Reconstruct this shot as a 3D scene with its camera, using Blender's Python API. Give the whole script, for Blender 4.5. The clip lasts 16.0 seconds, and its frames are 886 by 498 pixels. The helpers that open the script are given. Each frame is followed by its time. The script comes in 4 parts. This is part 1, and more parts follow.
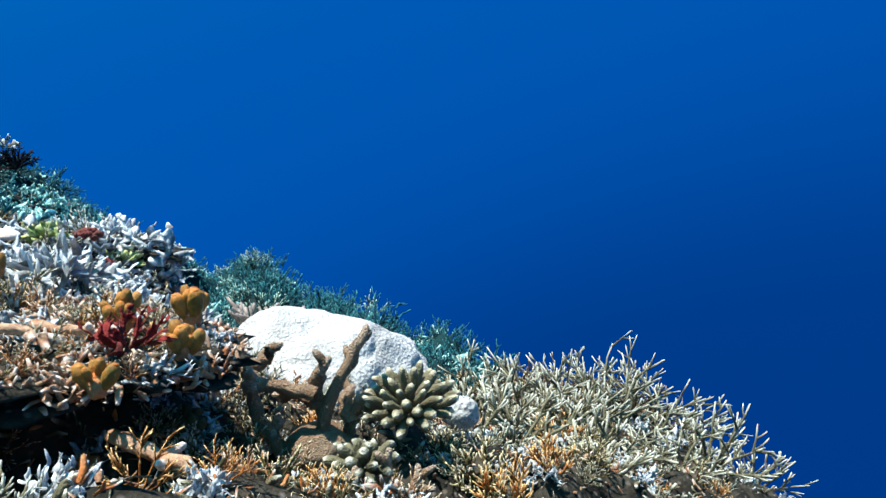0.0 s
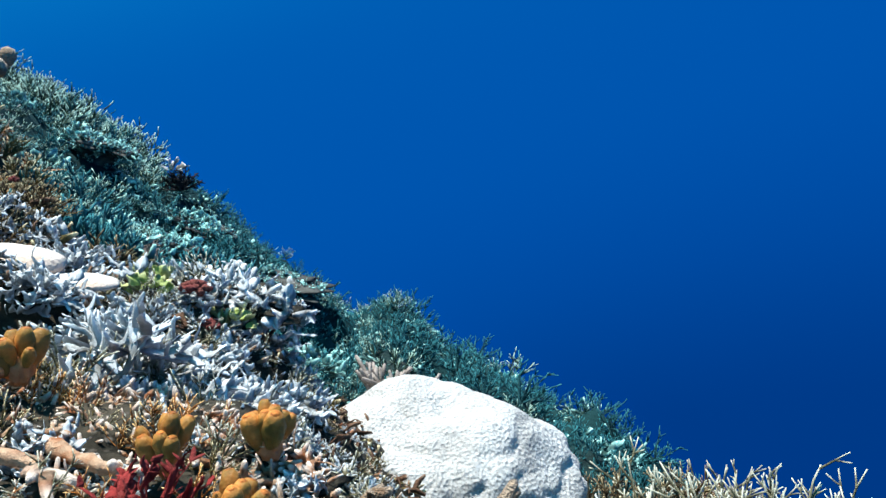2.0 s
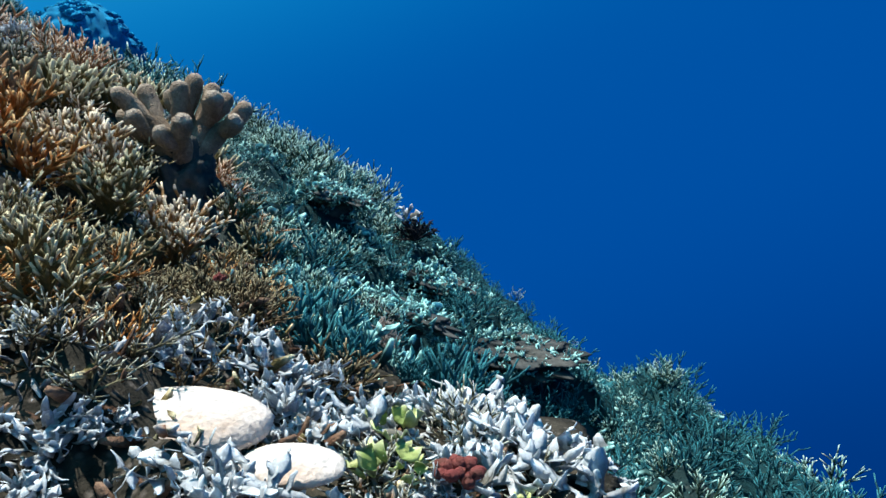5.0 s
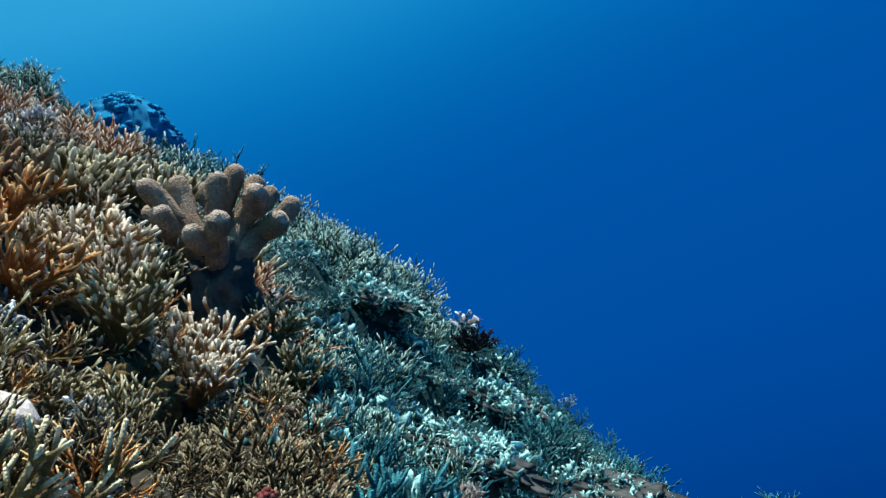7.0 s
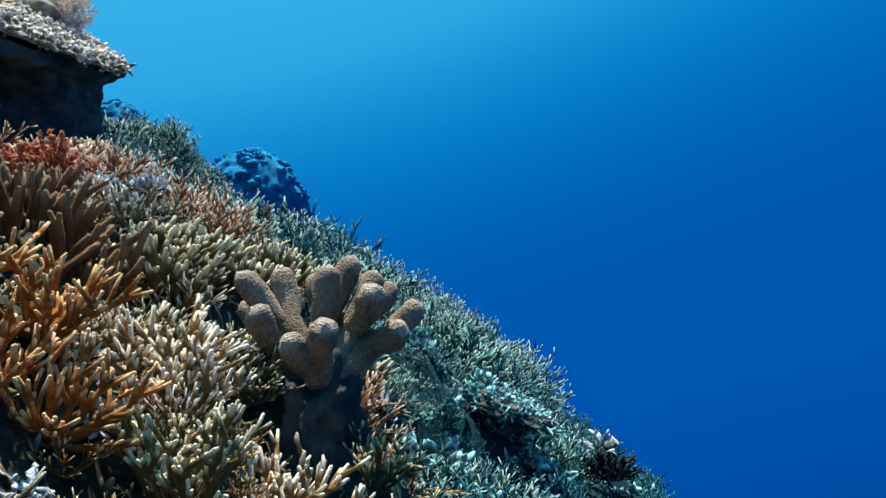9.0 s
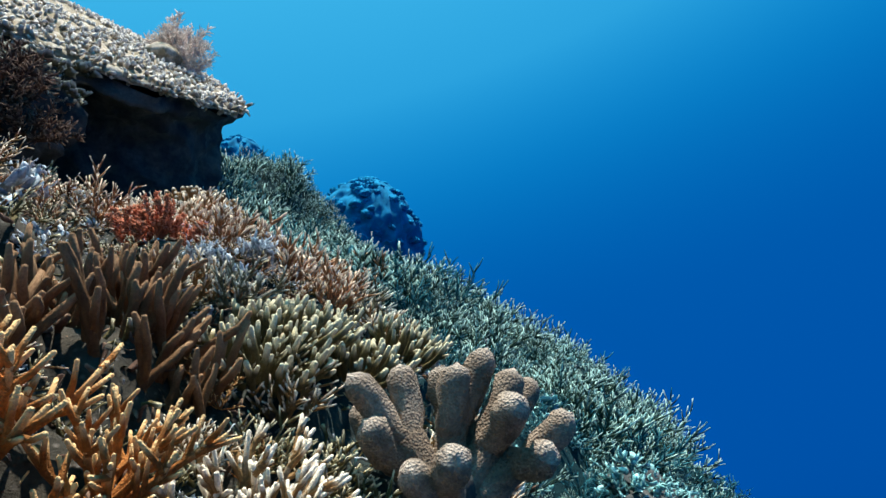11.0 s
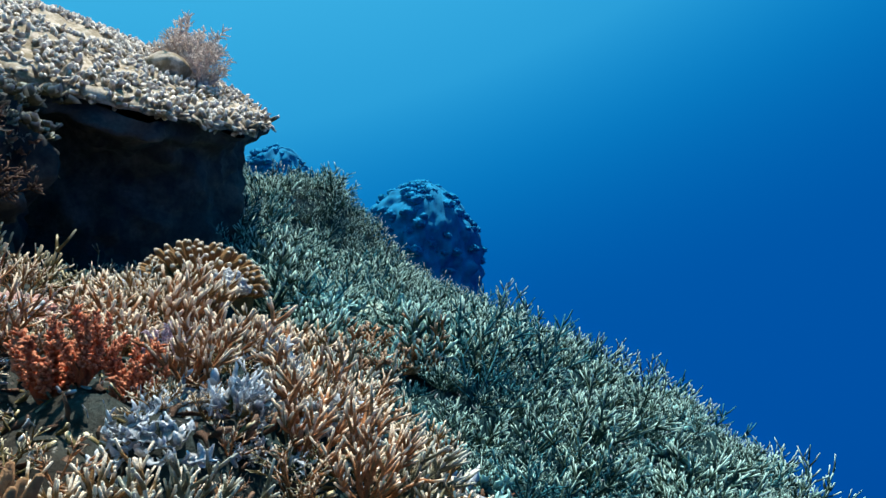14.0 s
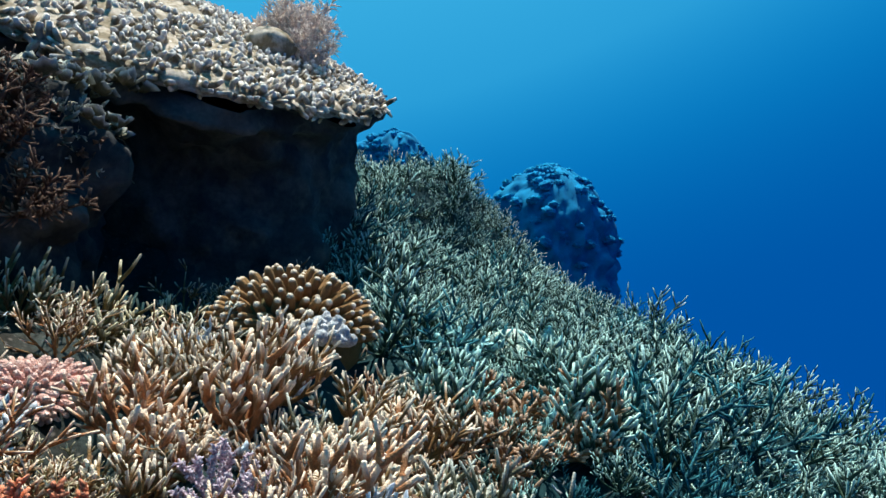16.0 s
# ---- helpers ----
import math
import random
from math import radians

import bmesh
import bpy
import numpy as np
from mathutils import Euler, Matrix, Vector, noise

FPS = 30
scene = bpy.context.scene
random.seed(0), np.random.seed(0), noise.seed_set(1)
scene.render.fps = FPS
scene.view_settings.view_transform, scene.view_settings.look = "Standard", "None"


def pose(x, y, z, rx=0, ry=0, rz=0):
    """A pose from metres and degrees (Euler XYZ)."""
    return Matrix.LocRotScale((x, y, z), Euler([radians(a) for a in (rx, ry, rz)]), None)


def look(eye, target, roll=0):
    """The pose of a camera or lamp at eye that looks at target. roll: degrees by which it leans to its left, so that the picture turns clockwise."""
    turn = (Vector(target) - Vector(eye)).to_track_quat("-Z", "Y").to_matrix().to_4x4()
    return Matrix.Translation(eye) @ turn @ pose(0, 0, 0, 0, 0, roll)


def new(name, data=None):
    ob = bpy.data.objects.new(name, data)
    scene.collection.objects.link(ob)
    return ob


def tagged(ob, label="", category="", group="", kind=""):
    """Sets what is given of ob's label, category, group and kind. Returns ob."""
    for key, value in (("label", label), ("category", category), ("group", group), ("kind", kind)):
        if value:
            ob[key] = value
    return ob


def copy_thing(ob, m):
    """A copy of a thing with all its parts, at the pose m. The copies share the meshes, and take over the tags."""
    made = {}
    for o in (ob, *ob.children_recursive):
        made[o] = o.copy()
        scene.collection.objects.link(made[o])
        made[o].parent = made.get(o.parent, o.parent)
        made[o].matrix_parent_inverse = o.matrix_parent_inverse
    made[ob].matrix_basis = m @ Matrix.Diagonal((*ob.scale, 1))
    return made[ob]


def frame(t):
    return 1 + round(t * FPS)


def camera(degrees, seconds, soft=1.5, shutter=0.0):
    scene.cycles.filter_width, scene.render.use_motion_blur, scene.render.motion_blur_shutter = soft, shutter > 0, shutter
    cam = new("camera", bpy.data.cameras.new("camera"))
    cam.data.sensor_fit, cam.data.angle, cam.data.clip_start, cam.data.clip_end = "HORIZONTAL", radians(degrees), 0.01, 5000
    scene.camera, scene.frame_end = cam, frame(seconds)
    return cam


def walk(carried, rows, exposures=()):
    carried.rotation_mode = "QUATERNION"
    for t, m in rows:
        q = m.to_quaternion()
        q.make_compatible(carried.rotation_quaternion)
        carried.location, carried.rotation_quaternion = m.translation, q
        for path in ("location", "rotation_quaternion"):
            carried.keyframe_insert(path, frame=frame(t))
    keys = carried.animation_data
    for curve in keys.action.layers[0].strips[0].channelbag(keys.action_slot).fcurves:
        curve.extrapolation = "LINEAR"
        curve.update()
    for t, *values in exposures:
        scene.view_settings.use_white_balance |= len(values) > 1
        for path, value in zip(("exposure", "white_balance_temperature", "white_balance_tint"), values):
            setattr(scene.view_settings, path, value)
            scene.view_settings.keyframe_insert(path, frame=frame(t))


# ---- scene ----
cam = camera(66.8, 16.0)
PATH = [
    (0, (-0.159, 0.994, 3.034), (-0.05, 2.962, 2.695), -0.9),
    (0.5, (-0.166, 1.142, 3.049), (-0.168, 3.116, 2.726), 0.4),
    (1, (-0.164, 1.298, 3.058), (-0.266, 3.274, 2.762), 1.3),
    (1.5, (-0.184, 1.453, 3.067), (-0.402, 3.423, 2.803), 2.1),
    (2, (-0.222, 1.59, 3.093), (-0.553, 3.547, 2.85), 2.3),
    (2.5, (-0.283, 1.721, 3.101), (-0.716, 3.659, 2.869), 3.6),
    (3, (-0.35, 1.857, 3.116), (-0.873, 3.771, 2.867), 3.5),
    (3.5, (-0.43, 1.993, 3.16), (-1.048, 3.877, 2.895), 2.7),
    (4, (-0.526, 2.127, 3.201), (-1.261, 3.964, 2.911), 1.3),
    (4.5, (-0.642, 2.254, 3.205), (-1.508, 4.04, 2.96), 1.0),
    (4.7, (-0.687, 2.307, 3.209), (-1.597, 4.074, 2.99), 0.4),
    (6.8, (-1.257, 2.803, 3.305), (-2.247, 4.54, 3.362), 0.2),
    (7, (-1.303, 2.847, 3.325), (-2.314, 4.571, 3.406), 0.4),
    (7.5, (-1.415, 2.957, 3.383), (-2.484, 4.641, 3.529), 1.1),
    (8, (-1.555, 3.051, 3.434), (-2.694, 4.685, 3.621), 2.5),
    (8.5, (-1.683, 3.161, 3.492), (-2.888, 4.743, 3.704), 4.1),
    (9, (-1.777, 3.277, 3.588), (-3.052, 4.8, 3.828), 5.2),
    (9.5, (-1.916, 3.37, 3.653), (-3.264, 4.819, 3.939), 6.0),
    (10, (-2.029, 3.418, 3.725), (-3.465, 4.776, 4.031), 6.4),
    (10.2, (-2.073, 3.447, 3.747), (-3.532, 4.778, 4.06), 6.2),
    (12.3, (-2.454, 3.698, 4.127), (-4.006, 4.948, 4.3), 5.7),
    (12.5, (-2.538, 3.759, 4.161), (-4.098, 4.998, 4.34), 5.4),
    (13, (-2.771, 3.913, 4.23), (-4.357, 5.119, 4.414), 5.2),
    (13.5, (-2.99, 4.045, 4.319), (-4.592, 5.228, 4.51), 4.8),
    (14, (-3.208, 4.183, 4.429), (-4.817, 5.353, 4.635), 4.2),
    (14.5, (-3.454, 4.302, 4.516), (-5.092, 5.428, 4.739), 4.5),
    (15, (-3.677, 4.386, 4.587), (-5.366, 5.434, 4.808), 5.3),
    (15.5, (-3.923, 4.475, 4.669), (-5.66, 5.448, 4.857), 4.9),
    (16, (-4.169, 4.57, 4.74), (-5.959, 5.456, 4.851), 5.4),
]
walk(cam, [(t, look(eye, target, roll)) for t, eye, target, roll in PATH],
     exposures=((0.0, 0.42), (1.5, 0.38), (3.0, 0.25), (4.5, 0.16), (7.0, 0.12), (9.0, 0.28), (12.0, 0.20), (16.0, 0.14)))

# ---- light ----
SUN = Vector((-0.32, 0.04, 0.94)).normalized()


def nodes_of(tree):
    tree.nodes.clear()

    def add(kind, **values):
        node = tree.nodes.new(kind)
        for key, value in values.items():
            if key in node.inputs:
                node.inputs[key].default_value = value
        return node
    return add


world = bpy.data.worlds.new("water_light")
scene.world = world
world.use_nodes = True
wt = world.node_tree
add = nodes_of(wt)
coord = add("ShaderNodeTexCoord")
dot = add("ShaderNodeVectorMath")
dot.operation = "DOT_PRODUCT"
dot.inputs[1].default_value = Vector((-0.33, -0.17, 0.90)).normalized()
ramp = add("ShaderNodeValToRGB")
for at, colour in ((0.24, (0.0, 0.030, 0.18, 1)), (0.33, (0.0, 0.054, 0.285, 1)), (0.43, (0.0, 0.072, 0.34, 1)), (0.56, (0.0, 0.078, 0.345, 1)),
                   (0.65, (0.0, 0.125, 0.42, 1)), (0.74, (0.006, 0.28, 0.62, 1))):
    e = ramp.color_ramp.elements.new(at)
    e.color = colour
ramp.color_ramp.elements.remove(ramp.color_ramp.elements[0])
ramp.color_ramp.elements[-1].color = (0.10, 0.60, 0.85, 1)
ramp.color_ramp.interpolation = "B_SPLINE"
half = add("ShaderNodeMath")
half.operation = "MULTIPLY_ADD"
half.inputs[1].default_value, half.inputs[2].default_value = 0.5, 0.5
back = add("ShaderNodeBackground", Strength=1.0)
wout = add("ShaderNodeOutputWorld")
wt.links.new(coord.outputs["Generated"], dot.inputs[0])
wt.links.new(dot.outputs["Value"], half.inputs[0])
wt.links.new(half.outputs[0], ramp.inputs["Fac"])
wt.links.new(ramp.outputs["Color"], back.inputs["Color"])
wt.links.new(back.outputs[0], wout.inputs["Surface"])

sun = new("sun", bpy.data.lights.new("sun", "SUN"))
sun.data.energy, sun.data.angle, sun.data.color = 7.6, radians(1.2), (1.0, 0.97, 0.90)
sun.matrix_world = look(SUN * 20, (0, 0, 0))


# ---- materials ----
def surface(name, base, other, tip=None, grain=45.0, patch=5.0, bump=0.5, rough=0.85, vary=0.25, cells=0.0, spread=(0.42, 0.62), speck=None, tip_at=(0.30, 0.92), deep=None):
    """A living or dead coral skin: two colours in patches, fine grain, pale tips by the mesh's own tip attribute."""
    m = bpy.data.materials.new(name)
    m.use_nodes = True
    t = m.node_tree
    add = nodes_of(t)
    link = t.links.new
    coord = add("ShaderNodeTexCoord")
    big = add("ShaderNodeTexNoise", Scale=patch, Detail=4.0, Roughness=0.6)
    fine = add("ShaderNodeTexNoise", Scale=grain, Detail=5.0, Roughness=0.7)
    for n in (big, fine):
        link(coord.outputs["Object"], n.inputs["Vector"])
    r = add("ShaderNodeValToRGB")
    r.color_ramp.elements[0].position, r.color_ramp.elements[1].position = spread
    r.color_ramp.elements[0].color, r.color_ramp.elements[1].color = (*base, 1), (*other, 1)
    link(big.outputs["Fac"], r.inputs["Fac"])
    colour = r.outputs["Color"]
    if tip:
        att = add("ShaderNodeAttribute")
        att.attribute_name = "tip"
        mix = add("ShaderNodeMix")
        mix.data_type = "RGBA"
        mix.inputs["B"].default_value = (*tip, 1)
        mix.inputs[7].default_value = (*tip, 1)
        edge = add("ShaderNodeMapRange")
        edge.interpolation_type = "SMOOTHSTEP"
        edge.inputs["From Min"].default_value, edge.inputs["From Max"].default_value = tip_at
        link(att.outputs["Fac"], edge.inputs["Value"])
        link(edge.outputs[0], mix.inputs[0])
        link(colour, mix.inputs[6])
        colour = mix.outputs[2]
    if speck:
        vs = add("ShaderNodeTexVoronoi", Scale=grain * 0.6)
        link(coord.outputs["Object"], vs.inputs["Vector"])
        rs = add("ShaderNodeValToRGB")
        rs.color_ramp.elements[0].position, rs.color_ramp.elements[1].position = 0.12, 0.3
        rs.color_ramp.elements[0].color, rs.color_ramp.elements[1].color = (1, 1, 1, 1), (0, 0, 0, 1)
        link(vs.outputs["Distance"], rs.inputs["Fac"])
        mx = add("ShaderNodeMix")
        mx.data_type = "RGBA"
        mx.inputs[7].default_value = (*speck, 1)
        link(rs.outputs["Color"], mx.inputs[0])
        link(colour, mx.inputs[6])
        colour = mx.outputs[2]
    # Past a line along the slope, water haze is painted on as blue-green.
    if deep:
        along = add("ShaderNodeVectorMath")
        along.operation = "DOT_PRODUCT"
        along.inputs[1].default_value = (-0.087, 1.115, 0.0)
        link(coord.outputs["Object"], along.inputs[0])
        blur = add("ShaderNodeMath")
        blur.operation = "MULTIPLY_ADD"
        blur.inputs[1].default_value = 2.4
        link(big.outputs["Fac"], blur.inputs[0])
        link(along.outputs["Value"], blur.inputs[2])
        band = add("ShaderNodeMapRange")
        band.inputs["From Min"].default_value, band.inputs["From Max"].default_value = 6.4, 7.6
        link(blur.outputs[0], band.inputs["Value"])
        # Mix that puts the distance haze into the rock colour.
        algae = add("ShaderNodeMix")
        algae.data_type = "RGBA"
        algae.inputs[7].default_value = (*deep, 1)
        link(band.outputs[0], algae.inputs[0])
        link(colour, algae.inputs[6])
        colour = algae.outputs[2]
    info = add("ShaderNodeObjectInfo")
    geo = add("ShaderNodeNewGeometry")
    rnd = add("ShaderNodeMath")
    rnd.operation = "ADD"
    link(info.outputs["Random"], rnd.inputs[0])
    link(geo.outputs["Random Per Island"], rnd.inputs[1])
    val = add("ShaderNodeMapRange")
    val.inputs["From Max"].default_value = 2.0
    val.inputs["To Min"].default_value, val.inputs["To Max"].default_value = 1 - vary, 1 + vary
    link(rnd.outputs[0], val.inputs["Value"])
    grit = add("ShaderNodeMapRange")
    grit.inputs["From Min"].default_value, grit.inputs["From Max"].default_value = 0.3, 0.7
    grit.inputs["To Min"].default_value, grit.inputs["To Max"].default_value = 0.72, 1.2
    link(fine.outputs["Fac"], grit.inputs["Value"])
    mul = add("ShaderNodeMath")
    mul.operation = "MULTIPLY"
    link(val.outputs[0], mul.inputs[0])
    link(grit.outputs[0], mul.inputs[1])
    hsv = add("ShaderNodeHueSaturation")
    link(mul.outputs[0], hsv.inputs["Value"])
    link(colour, hsv.inputs["Color"])
    bs = add("ShaderNodeBsdfPrincipled", Roughness=rough)
    bs.inputs["Specular IOR Level"].default_value = 0.12
    link(hsv.outputs["Color"], bs.inputs["Base Color"])
    height = fine.outputs["Fac"]
    if cells:
        vor = add("ShaderNodeTexVoronoi", Scale=cells)
        link(coord.outputs["Object"], vor.inputs["Vector"])
        ad = add("ShaderNodeMath")
        ad.operation = "ADD"
        link(vor.outputs["Distance"], ad.inputs[0])
        link(fine.outputs["Fac"], ad.inputs[1])
        height = ad.outputs[0]
    bm = add("ShaderNodeBump", Strength=bump, Distance=0.01)
    link(height, bm.inputs["Height"])
    link(bm.outputs["Normal"], bs.inputs["Normal"])
    out = add("ShaderNodeOutputMaterial")
    link(bs.outputs[0], out.inputs["Surface"])
    return m


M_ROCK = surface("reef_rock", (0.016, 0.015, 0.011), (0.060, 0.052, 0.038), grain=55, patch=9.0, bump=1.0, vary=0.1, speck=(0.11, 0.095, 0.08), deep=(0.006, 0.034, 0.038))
M_LEAF = surface("pale_leaf", (0.31, 0.335, 0.355), (0.13, 0.125, 0.105), tip=(0.62, 0.68, 0.72), grain=70, patch=14, vary=0.3, spread=(0.45, 0.62))
M_TAN = surface("tan_staghorn", (0.27, 0.15, 0.06), (0.14, 0.085, 0.032), tip=(0.95, 0.82, 0.62), grain=120, cells=220, tip_at=(0.34, 0.94))
M_ORANGE_STAG = surface("amber_staghorn", (0.36, 0.13, 0.03), (0.20, 0.08, 0.02), tip=(0.84, 0.54, 0.24), grain=120, cells=220, tip_at=(0.34, 0.95))
M_OLIVE = surface("olive_staghorn", (0.14, 0.105, 0.04), (0.07, 0.06, 0.024), tip=(0.76, 0.67, 0.43), grain=120, cells=220, tip_at=(0.38, 0.96))
M_ROSE = surface("rose_staghorn", (0.36, 0.16, 0.07), (0.20, 0.09, 0.036), tip=(0.90, 0.72, 0.52), grain=120, cells=220, tip_at=(0.34, 0.95))
# Next two greens put the water's distance tint into the coral colour.
M_TEAL = surface("haze_green_staghorn", (0.030, 0.075, 0.06), (0.035, 0.065, 0.042), tip=(0.50, 0.75, 0.65), grain=120, cells=220, tip_at=(0.30, 0.90))
M_TEAL2 = surface("haze_blue_green_staghorn", (0.014, 0.08, 0.095), (0.012, 0.055, 0.07), tip=(0.04, 0.21, 0.24), grain=120, cells=220, tip_at=(0.16, 0.80))
M_DUSK = surface("dusky_staghorn", (0.075, 0.050, 0.024), (0.045, 0.033, 0.017), tip=(0.36, 0.30, 0.18), grain=120, cells=220, tip_at=(0.45, 0.98))
M_BUSH = surface("brown_bush", (0.24, 0.115, 0.05), (0.13, 0.07, 0.03), tip=(0.66, 0.45, 0.30), grain=120, cells=220, tip_at=(0.5, 0.99))
M_PALE = surface("pale_staghorn", (0.15, 0.14, 0.085), (0.08, 0.075, 0.045), tip=(0.54, 0.54, 0.44), grain=110, cells=200)
M_BRAIN = surface("bleached_coral", (0.54, 0.55, 0.545), (0.43, 0.43, 0.42), grain=90, patch=5, cells=60, bump=1.0, vary=0.04, speck=(0.34, 0.33, 0.31))
M_MUSH = surface("bleached_mushroom", (0.62, 0.56, 0.51), (0.50, 0.35, 0.25), grain=90, patch=7, cells=60, spread=(0.5, 0.72), bump=0.5, vary=0.04)
M_ANTLER = surface("brown_antler", (0.29, 0.18, 0.11), (0.42, 0.30, 0.20), tip=(0.52, 0.40, 0.30), grain=150, cells=260, bump=1.0)
M_FINGER = surface("taupe_finger", (0.20, 0.145, 0.10), (0.36, 0.275, 0.20), tip=(0.49, 0.395, 0.31), grain=70, cells=120, bump=1.0, vary=0.08)
M_CLUB = surface("khaki_club", (0.12, 0.11, 0.07), (0.20, 0.18, 0.11), tip=(0.60, 0.56, 0.40), grain=110, cells=200)
M_CAUL = surface("brown_lobed", (0.10, 0.065, 0.026), (0.20, 0.14, 0.06), grain=90, patch=7, bump=0.8)
M_DULL = surface("dull_red_sponge", (0.22, 0.055, 0.05), (0.13, 0.05, 0.04), grain=60, patch=14, bump=1.0)
M_RED = surface("red_sponge", (0.24, 0.030, 0.028), (0.12, 0.03, 0.026), grain=60, bump=1.0)
M_ORANGE = surface("orange_crust", (0.60, 0.20, 0.06), (0.42, 0.24, 0.12), grain=50, patch=14, bump=1.0)
M_CUP = surface("sea_squirt", (0.46, 0.20, 0.05), (0.17, 0.13, 0.035), tip=(0.52, 0.10, 0.02), grain=60, patch=12, rough=0.4, vary=0.4)
M_PINK = surface("pink_polyps", (0.70, 0.42, 0.34), (0.62, 0.30, 0.24), tip=(0.85, 0.62, 0.52), grain=80, cells=140, bump=1.0)
M_SOFTRED = surface("russet_soft_coral", (0.46, 0.12, 0.05), (0.34, 0.09, 0.04), tip=(0.78, 0.30, 0.16), grain=90, bump=1.0)
M_SOFTBR = surface("brown_soft_coral", (0.11, 0.060, 0.038), (0.07, 0.04, 0.026), tip=(0.24, 0.15, 0.10), grain=90, bump=1.0)
M_SOFTGR = surface("grey_soft_coral", (0.19, 0.16, 0.14), (0.25, 0.21, 0.185), tip=(0.36, 0.31, 0.28), grain=90, bump=0.8)
M_LILAC = surface("lilac_soft_coral", (0.48, 0.34, 0.40), (0.40, 0.28, 0.34), tip=(0.70, 0.58, 0.62), grain=90, bump=0.8)
M_CREAM = surface("cream_soft_coral", (0.66, 0.52, 0.43), (0.56, 0.44, 0.36), tip=(0.86, 0.76, 0.66), grain=90, bump=0.8)
M_ROPE = surface("brown_rope_sponge", (0.14, 0.066, 0.028), (0.22, 0.11, 0.045), tip=(0.36, 0.20, 0.10), grain=110, bump=1.0)
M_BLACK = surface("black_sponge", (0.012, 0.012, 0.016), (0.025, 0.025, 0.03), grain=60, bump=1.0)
M_TABLE = surface("encrusted_plate", (0.22, 0.17, 0.10), (0.50, 0.42, 0.32), tip=(0.90, 0.82, 0.70), grain=60, patch=9, bump=0.8)
# Shade of the hollows, with a blue haze tinge, sits in this colour.
M_WALL = surface("shade_toned_rock", (0.034, 0.040, 0.042), (0.090, 0.092, 0.085), grain=30, patch=4, bump=1.0)
M_LOG = surface("crusted_branch", (0.44, 0.29, 0.19), (0.28, 0.10, 0.04), tip=(0.74, 0.64, 0.56), grain=80, patch=16, bump=1.0)
# Water haze is painted into this blue; the far rock itself is not blue.
M_FAR = surface("haze_blue_reef", (0.0, 0.19, 0.37), (0.0, 0.24, 0.44), grain=5, patch=1.2, bump=0.6, rough=1.0)
M_DARK = surface("dark_olive_skin", (0.055, 0.055, 0.020), (0.10, 0.075, 0.03), grain=80, patch=9, rough=0.5)
M_GREEN = surface("green_leaf", (0.26, 0.34, 0.10), (0.36, 0.40, 0.16), tip=(0.55, 0.58, 0.30), grain=60)
M_PALEGREEN = surface("pale_green_lobes", (0.50, 0.58, 0.46), (0.40, 0.48, 0.38), grain=60, cells=110, bump=0.7)


# ---- the shape of the reef ----
def fall(v):
    return math.log1p(math.exp(-abs(v))) + max(v, 0.0)


HUMPS = [
    (-0.55, 3.40, 0.45, 0.42, -0.20), (-0.95, 2.28, 0.34, 0.25, -0.52), (-0.36, 2.60, 0.36, 0.30, -0.19), (-1.42, 2.74, 0.34, 0.15, -0.14), (-1.58, 2.96, 0.22, 0.15, -0.16), (-0.1, 1.0, 0.9, 0.9, -0.55),
    (-0.7, 4.4, 0.8, 0.7, -0.30), (-1.32, 3.72, 0.34, 0.28, 0.22), (-1.35, 4.7, 0.4, 0.4, -0.18), (0.3, 4.2, 0.6, 0.6, -0.12), (1.15, 4.9, 0.9, 0.8, 0.22), (-2.0, 5.5, 0.6, 0.6, -0.34),
]
HUMPS += [
    (-5.2, 7.0, 0.9, 0.7, 0.24), (-6.3, 8.6, 1.0, 0.9, 0.36), (-3.62, 3.84, 0.30, 0.25, 0.14), (-4.9, 5.1, 1.0, 0.8, 0.38), (-6.3, 5.3, 1.0, 0.7, 0.05), (-7.4, 4.6, 0.9, 0.9, -0.25),
    (-10.5, 8.2, 1.2, 1.0, 0.25), (-7.0, 7.6, 1.2, 0.9, 0.20), (-4.6, 6.6, 0.8, 0.6, 0.12), (-3.5, 6.1, 0.7, 0.5, -0.25), (-8.2, 4.7, 0.9, 1.2, -0.45), (-9.6, 7.4, 1.2, 0.9, -0.25),
    (-2.95, 3.70, 0.42, 0.34, -0.22), (-8.9, 9.3, 0.9, 0.9, 0.35), (-2.6, 3.6, 0.6, 0.5, 0.05), (-3.08, 4.10, 0.28, 0.22, -0.24),
]


# The shoulders and hollows of the far slope.
KNOLLS = [
    (-3.0, 10.0, 1.4, -0.78), (-7.0, 10.0, 1.4, 0.33), (-2.5, 7.5, 0.9, -0.22), (-11.0, 8.0, 0.6, 0.47), (-3.5, 11.5, 1.4, -0.32), (-8.6, 11.5, 1.4, 0.75),
    (-6.5, 6.8, 0.8, 0.22), (-2.5, 5.5, 1.4, -0.15), (-2.0, 6.0, 0.6, -0.41), (-10.5, 7.5, 0.6, 0.27), (-5.5, 8.5, 0.6, 0.18), (-9.5, 8.5, 0.9, -0.14),
    (0.0, 5.0, 0.6, -0.29), (-7.0, 9.0, 0.9, -0.09), (-7.5, 9.0, 0.6, -0.37),
]


